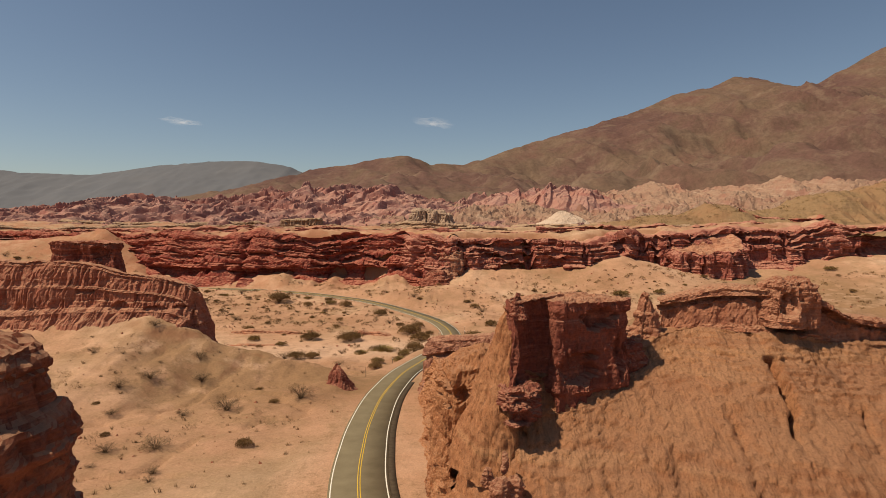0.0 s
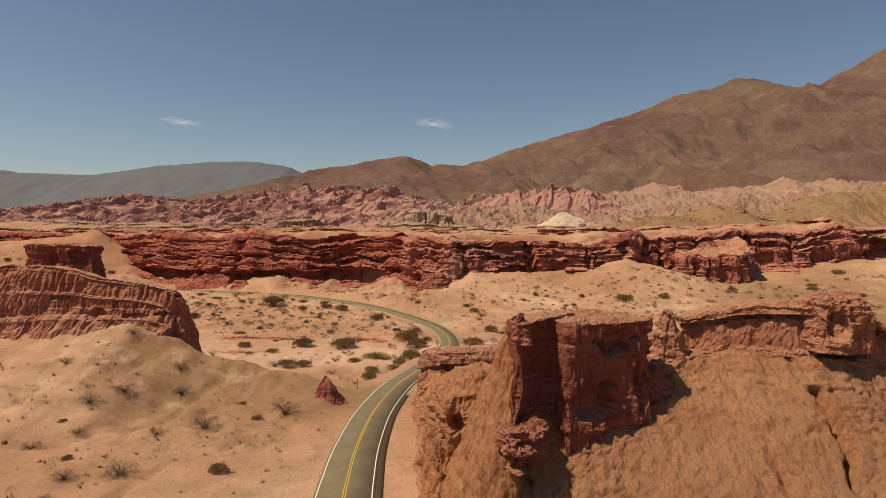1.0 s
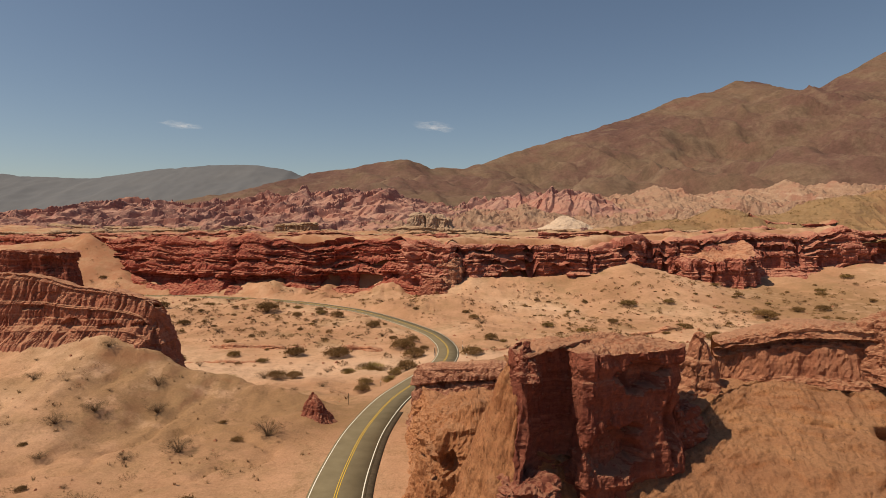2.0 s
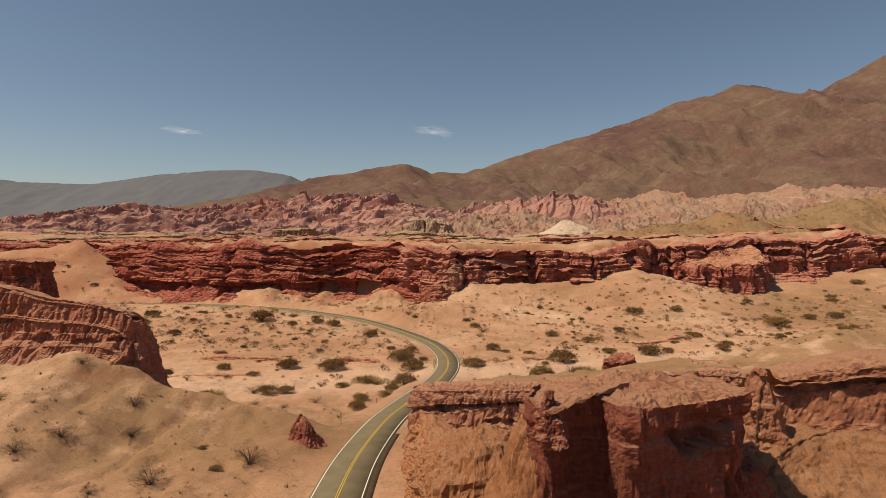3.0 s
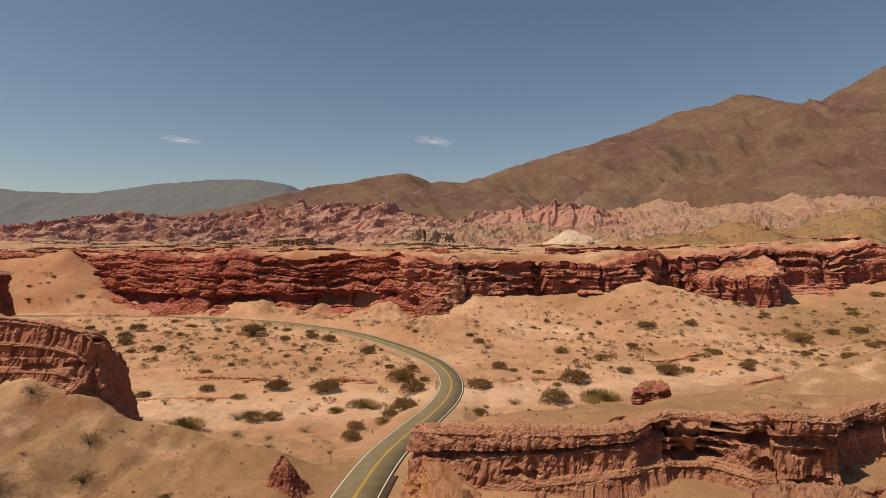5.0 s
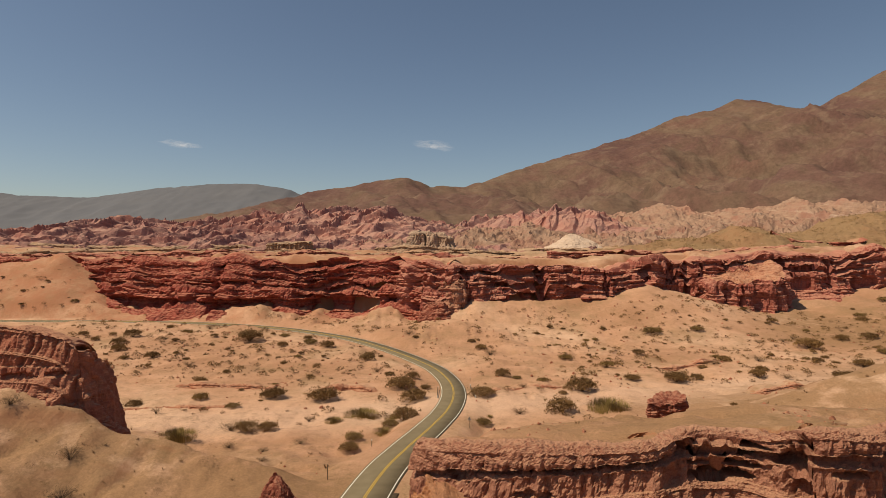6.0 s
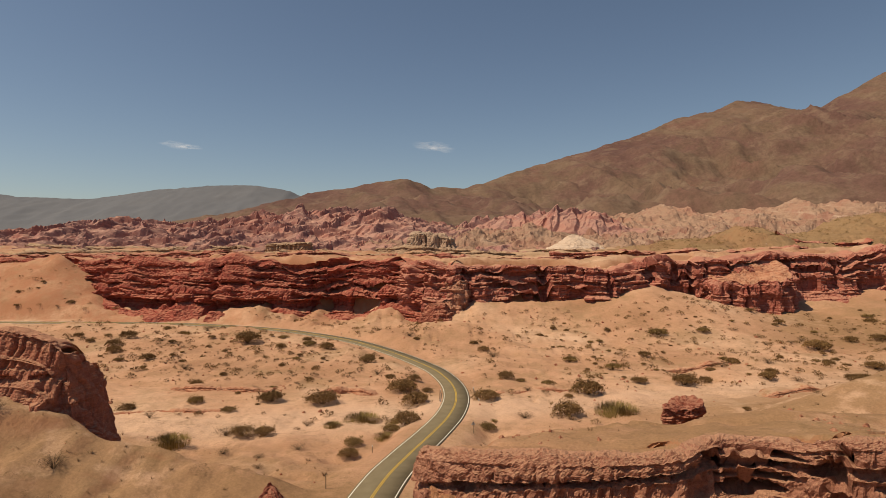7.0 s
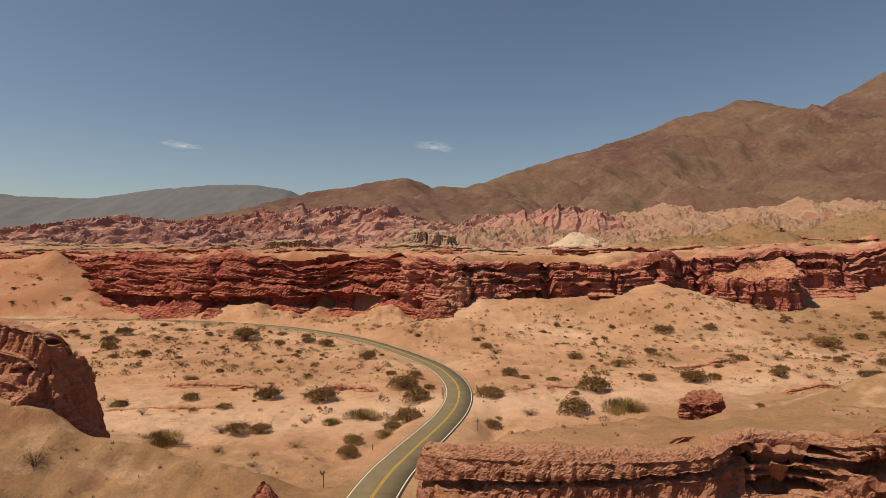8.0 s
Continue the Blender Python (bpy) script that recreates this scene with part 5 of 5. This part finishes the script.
# ---- small growth and stones ----
def tufts(count, x0, x1, y0, y1, mat, seed):
    r = np.random.RandomState(seed)
    x, y = r.uniform(x0, x1, count), r.uniform(y0, y1, count)
    keep = (from_road(x, y)[0] > 6.5) & (y < cliff_line(x) - 16) & (fbm(x / 18, y / 18, 0, 3, seed) > -0.25)
    x, y = x[keep], y[keep]
    z = ground_height(x, y)
    n = len(x)
    blades = 9
    a = r.uniform(0, 6.283, (n, blades))
    size = (0.25 + 0.75 * r.rand(n) ** 2)[:, None]
    lean_, up_ = size * r.uniform(0.2, 0.8, (n, blades)), size * r.uniform(0.35, 0.9, (n, blades))
    px = x[:, None] + size * 0.3 * r.uniform(-1, 1, (n, blades))
    py = y[:, None] + size * 0.3 * r.uniform(-1, 1, (n, blades))
    wx, wy = -np.sin(a) * 0.09 * size, np.cos(a) * 0.09 * size
    zz = np.repeat(z[:, None], blades, 1)
    v = np.stack([np.stack([px - wx, py - wy, zz - 0.1], -1), np.stack([px + wx, py + wy, zz - 0.1], -1),
                  np.stack([px + np.cos(a) * lean_, py + np.sin(a) * lean_, zz + up_], -1)], 2).reshape(-1, 3)
    ob = new("dry_tufts", mesh_of("dry_tufts", v.tolist(), np.arange(len(v)).reshape(-1, 3).tolist(), mat))
    return tagged(ob, "small dry tufts dotted over the sand", "dry grass", "", "stuff")


tufts(2600, -220, 0, 232, 365, M_LEAF_DRY, 61)
tufts(2600, 8, 260, 225, 365, M_LEAF_DRY, 62)
tufts(800, -130, -20, 70, 175, M_LEAF_DRY, 63)
tufts(350, 5, 120, 125, 200, M_LEAF_DRY, 64)


def low_scrub(count, x0, x1, y0, y1, mat, seed, leaves=70, larger=1.0, upper=False, height=ground_height, flake=0.2):
    """Many small bushes too small to tell apart, in one mesh."""
    r = np.random.RandomState(seed)
    x, y = r.uniform(x0, x1, count), r.uniform(y0, y1, count)
    keep = (from_road(x, y)[0] > 7.5) & ((y > cliff_line(x) + 14) if upper else (y < cliff_line(x) - np.where(x < -185, 2, 18))) & (fbm(x / 30, y / 30, 0, 3, seed) > -0.3)
    x, y = x[keep], y[keep]
    z = height(x, y)
    n = len(x)
    size = larger * (0.5 + 1.4 * r.rand(n) ** 2)[:, None]
    a, e = r.uniform(0, 6.283, (n, leaves)), r.rand(n, leaves) ** 0.6
    up_ = r.rand(n, leaves) ** 0.6 * np.sqrt(1.05 - 0.95 * e ** 2)
    c = np.stack([x[:, None] + size * e * np.cos(a), y[:, None] + size * e * np.sin(a), z[:, None] + 0.85 * size * up_], -1)
    v = (c[:, :, None] + r.uniform(-flake, flake, (n, leaves, 3, 3)) * size[:, :, None, None]).reshape(-1, 3)
    ob = new("low_scrub", mesh_of("low_scrub", v.tolist(), np.arange(len(v)).reshape(-1, 3).tolist(), mat))
    return tagged(ob, "small brown bushes scattered over the valley floor", "scrub", "", "stuff")


low_scrub(520, -220, -4, 236, 365, M_LEAF_DRY, 91, 70, 1.0)
low_scrub(650, 10, 280, 230, 365, M_LEAF_DRY, 92, 70, 1.0)
low_scrub(420, -200, 0, 236, 362, M_LEAF_DARK, 93, 80, 1.05)
low_scrub(560, 10, 280, 230, 365, M_LEAF_DARK, 98, 80, 1.05)
low_scrub(150, -110, -24, 75, 170, M_LEAF_DRY, 94, 130, 0.75, flake=0.09)
low_scrub(150, -340, -150, 364, 416, M_LEAF_DARK, 95, 90, 1.1, flake=0.15)
low_scrub(50, -70, 50, 186, 230, M_LEAF_DRY, 96)


low_scrub(900, -420, 260, 395, 600, M_LEAF_OLIVE, 97, 30, 0.9, True)
low_scrub(1700, 150, 420, 440, 560, M_LEAF_OLIVE, 99, 24, 1.2, True, scrub)
low_scrub(1500, -60, 520, 560, 840, M_LEAF_OLIVE, 85, 14, 1.5, True, pale)


def stones(count, x0, x1, y0, y1, biggest, seed, mat):
    r = np.random.RandomState(seed)
    x, y = r.uniform(x0, x1, count), r.uniform(y0, y1, count)
    keep = (from_road(x, y)[0] > 6) & (fbm(x / 12, y / 12, 0, 3, seed) > -0.1)
    x, y = x[keep], y[keep]
    z = ground_height(x, y)
    n = len(x)
    size = 0.08 + biggest * r.rand(n) ** 5
    corner = np.array([(1, 0, 0), (0.2, 0.9, 0), (-0.9, 0.3, 0), (-0.3, -0.9, 0), (0.3, 0.1, 0.8), (-0.3, 0.2, 0.7), (0, 0, -0.6)])
    faces = np.array([(0, 1, 4), (1, 5, 4), (1, 2, 5), (2, 3, 5), (3, 4, 5), (3, 0, 4), (1, 0, 6), (2, 1, 6), (3, 2, 6), (0, 3, 6)])
    v = corner[None] * size[:, None, None] * r.uniform(0.6, 1.2, (n, 7, 3))
    a = r.uniform(0, 6.283, n)
    c, s_ = np.cos(a)[:, None], np.sin(a)[:, None]
    v = np.stack([v[..., 0] * c - v[..., 1] * s_ + x[:, None], v[..., 0] * s_ + v[..., 1] * c + y[:, None], v[..., 2] + z[:, None]], -1).reshape(-1, 3)
    f = (faces[None] + 7 * np.arange(n)[:, None, None]).reshape(-1, 3)
    ob = new("stones", mesh_of("stones", v.tolist(), f.tolist(), mat))
    return tagged(ob, "loose red stones scattered on the ground", "stones", "", "stuff")


stones(800, -130, -20, 60, 180, 0.5, 71, M_RED)
stones(1600, 0, 60, 70, 135, 0.5, 72, M_ORANGE)
stones(2400, -160, 220, 200, 350, 0.9, 73, M_RED)

# ---- ledges beside the wash ----
for k, (x0, y0, x1, y1, h) in enumerate(((-84, 226, -52, 222, 2.4), (-38, 222, -20, 220, 2.6), (78, 252, 104, 262, 2.4), (88, 209, 108, 213, 1.8), (-96, 200, -60, 203, 0.8), (14, 221, 44, 226, 0.7))):
    xm, ym = (x0 + x1) / 2, (y0 + y1) / 2
    pts = np.array([(x0, y0), ((x0 + xm) / 2, (y0 + ym) / 2 - 0.8), (xm, ym + 0.6), ((x1 + xm) / 2, (y1 + ym) / 2 - 0.5), (x1, y1)], float)
    zg = ground_height(pts[:, 0], pts[:, 1])
    wall("wash_bank", np.column_stack([pts, zg - 0.4]), np.column_stack([pts + (0, 1.2), zg + 0.62 * h * np.array((0.05, 1, 0.6, 0.9, 0.05))]), [(0, 0), (0.4, 0.35), (0.6, 0.6), (0.75, 0.55), (1, 1)], 0.4, 20, M_ORANGE,
         dict(big=0.5, size=4, ledge=0.3, thick=0.7, flute=0.2, fine=0.2, seed=600 + 10 * k, joint=0.3, block=2), cap=(7, -0.62 * h - 0.5), skirt=1.0,
         label="low eroded red bank beside the dry wash", category="bank", kind="structure")


# ---- roadside furniture ----
def plain(name, colour, roughness=0.6, metal=0.0):
    m, t, b = material(name, roughness)
    t.links.new(mix(t, times(t, noise_tex(t, upness(t)[0], 6.0, 6, 0.7), 0.5), colour, tuple(0.55 * c for c in colour)), b.inputs["Base Color"])
    b.inputs["Metallic"].default_value = metal
    return m


M_STEEL = plain("weathered_steel", (0.22, 0.20, 0.18), 0.55, 0.6)
M_SIGN = plain("white_sign_paint", (0.75, 0.74, 0.70))
M_WOOD = plain("grey_post_wood", (0.16, 0.12, 0.08), 0.9)


def box(bm, lo, hi, bevel=0.01):
    made = bmesh.ops.create_cube(bm, size=1.0)["verts"]
    for v in made:
        v.co = Vector(lo[i] + (v.co[i] + 0.5) * (hi[i] - lo[i]) for i in range(3))
    edges = list({e for v in made for e in v.link_edges})
    bmesh.ops.bevel(bm, geom=edges, offset=bevel, segments=1, affect="EDGES")


def part(name, bm, mat, parent, label=""):
    me = bpy.data.meshes.new(name)
    bm.to_mesh(me)
    bm.free()
    me.materials.append(mat)
    ob = new(name, me)
    ob.parent = parent
    return tagged(ob, label)


def solid(name, lo, hi, mat, parent, label="", bevel=0.01):
    bm = bmesh.new()
    box(bm, lo, hi, bevel)
    return part(name, bm, mat, parent, label)


def on_ground(x, y):
    return float(ground_height(np.array([x]), np.array([y]))[0])


def guard_rail(x, y, turn, length, label):
    root = tagged(new("guard_rail"), label, "guard rail", "guard rails at the bend")
    root.matrix_basis = pose(x, y, on_ground(x, y), 0, 0, turn)
    n = int(length / 2) + 1
    for i in range(n):
        solid("post", (-0.07, -length / 2 + i * 2 - 0.07, -0.4), (0.07, -length / 2 + i * 2 + 0.07, 0.72), M_WOOD, root)
    bm = bmesh.new()
    rows = [(0.06, 0.42), (0.14, 0.48), (0.09, 0.57), (0.14, 0.66), (0.06, 0.74)]
    made = [[bm.verts.new((dx + s_, yy, z)) for dx, z in rows for s_ in (0.0, 0.012)] for yy in (-length / 2 - 0.4, length / 2 + 0.4)]
    for k in range(len(rows) - 1):
        for o in (0, 1):
            bm.faces.new((made[0][2 * k + o], made[1][2 * k + o], made[1][2 * k + 2 + o], made[0][2 * k + 2 + o]))
    part("beam", bm, M_STEEL, root)
    solid("end_plate", (0.05, length / 2 + 0.3, 0.3), (0.20, length / 2 + 0.95, 0.95), M_SIGN, root, "white painted end plate")
    solid("end_plate", (0.05, -length / 2 - 0.95, 0.3), (0.20, -length / 2 - 0.3, 0.95), M_SIGN, root, "white painted end plate")


guard_rail(-1.6, 217, 0, 10, "steel guard rail with white ends beside the bend")
guard_rail(8.9, 219, 4, 12, "steel guard rail with white ends above the wash")


def road_sign(x, y, turn, high):
    root = tagged(new("road_sign"), "back of a small white road sign on a thin post", "road sign")
    root.matrix_basis = pose(x, y, on_ground(x, y), 0, 0, turn)
    solid("post", (-0.05, -0.05, -0.4), (0.05, 0.05, high), M_WOOD, root)
    bm = bmesh.new()
    pts = [(-0.5, 0), (0.5, 0), (0.0, 0.9)]
    f = bm.faces.new([bm.verts.new((px, 0.07, high - 0.75 + pz)) for px, pz in pts])
    bmesh.ops.solidify(bm, geom=[f], thickness=0.03)
    part("plate", bm, M_SIGN, root, "white triangular sign plate")


def marker(x, y, high, capped=True):
    root = tagged(new("marker_post"), "thin wooden marker post beside the road", "post", "marker posts")
    root.matrix_basis = pose(x, y, on_ground(x, y), 0, 0, 10)
    solid("shaft", (-0.06, -0.06, -0.4), (0.06, 0.06, high), M_WOOD, root)
    if not capped:
        return
    solid("cap", (-0.075, -0.075, high), (0.075, 0.075, high + 0.22), M_SIGN, root, "white painted cap")


road_sign(6.2, 180, 5, 2.6)
marker(-19.2, 141.5, 2.6, False)
marker(-14.5, 163, 1.2)
marker(9.0, 236, 1.2)
marker(-50, 330, 1.2)


# ---- wisps of cloud ----
M_CLOUD = bpy.data.materials.new("thin_cloud")
M_CLOUD.use_nodes = True
t_ = M_CLOUD.node_tree
t_.nodes.remove(t_.nodes["Principled BSDF"])
uv_ = t_.nodes.new("ShaderNodeTexCoord").outputs["Generated"]
fade_ = t_.nodes.new("ShaderNodeTexGradient")
fade_.gradient_type = "SPHERICAL"
mp_ = t_.nodes.new("ShaderNodeMapping")
mp_.inputs["Location"].default_value, mp_.inputs["Scale"].default_value = (-1, -1, 0), (2, 2, 0)
t_.links.new(uv_, mp_.inputs[0])
t_.links.new(mp_.outputs[0], fade_.inputs[0])
thin_ = times(t_, fade_.outputs["Fac"], band(t_, noise_tex(t_, uv_, 3.0, 8, 0.65, (1, 2.2, 1)), 0.35, 0.75))
clear_, white_, both_ = (t_.nodes.new(k) for k in ("ShaderNodeBsdfTransparent", "ShaderNodeBsdfTranslucent", "ShaderNodeMixShader"))
white_.inputs["Color"].default_value = (0.9, 0.9, 0.9, 1)
t_.links.new(times(t_, thin_, 0.5), both_.inputs[0])
t_.links.new(clear_.outputs[0], both_.inputs[1])
t_.links.new(white_.outputs[0], both_.inputs[2])
t_.links.new(both_.outputs[0], t_.nodes["Material Output"].inputs["Surface"])
for x, z, wide, deep, slope in ((-75, 765, 330, 420, -0.1), (-1960, 775, 280, 380, 0.0)):
    X, Y = np.meshgrid(np.linspace(-wide / 2, wide / 2, 24), np.linspace(-deep / 2, deep / 2, 16))
    v = np.stack([X, Y - 0.4 * X, 10 * fbm(X / 90, Y / 90, 0, 3, 81) + slope * X], -1) + np.array((x, 4350.0, z))
    surface("cloud", v, False, M_CLOUD, (x, 4350, z), label="small thin white wisp of cloud", category="cloud", kind="structure")
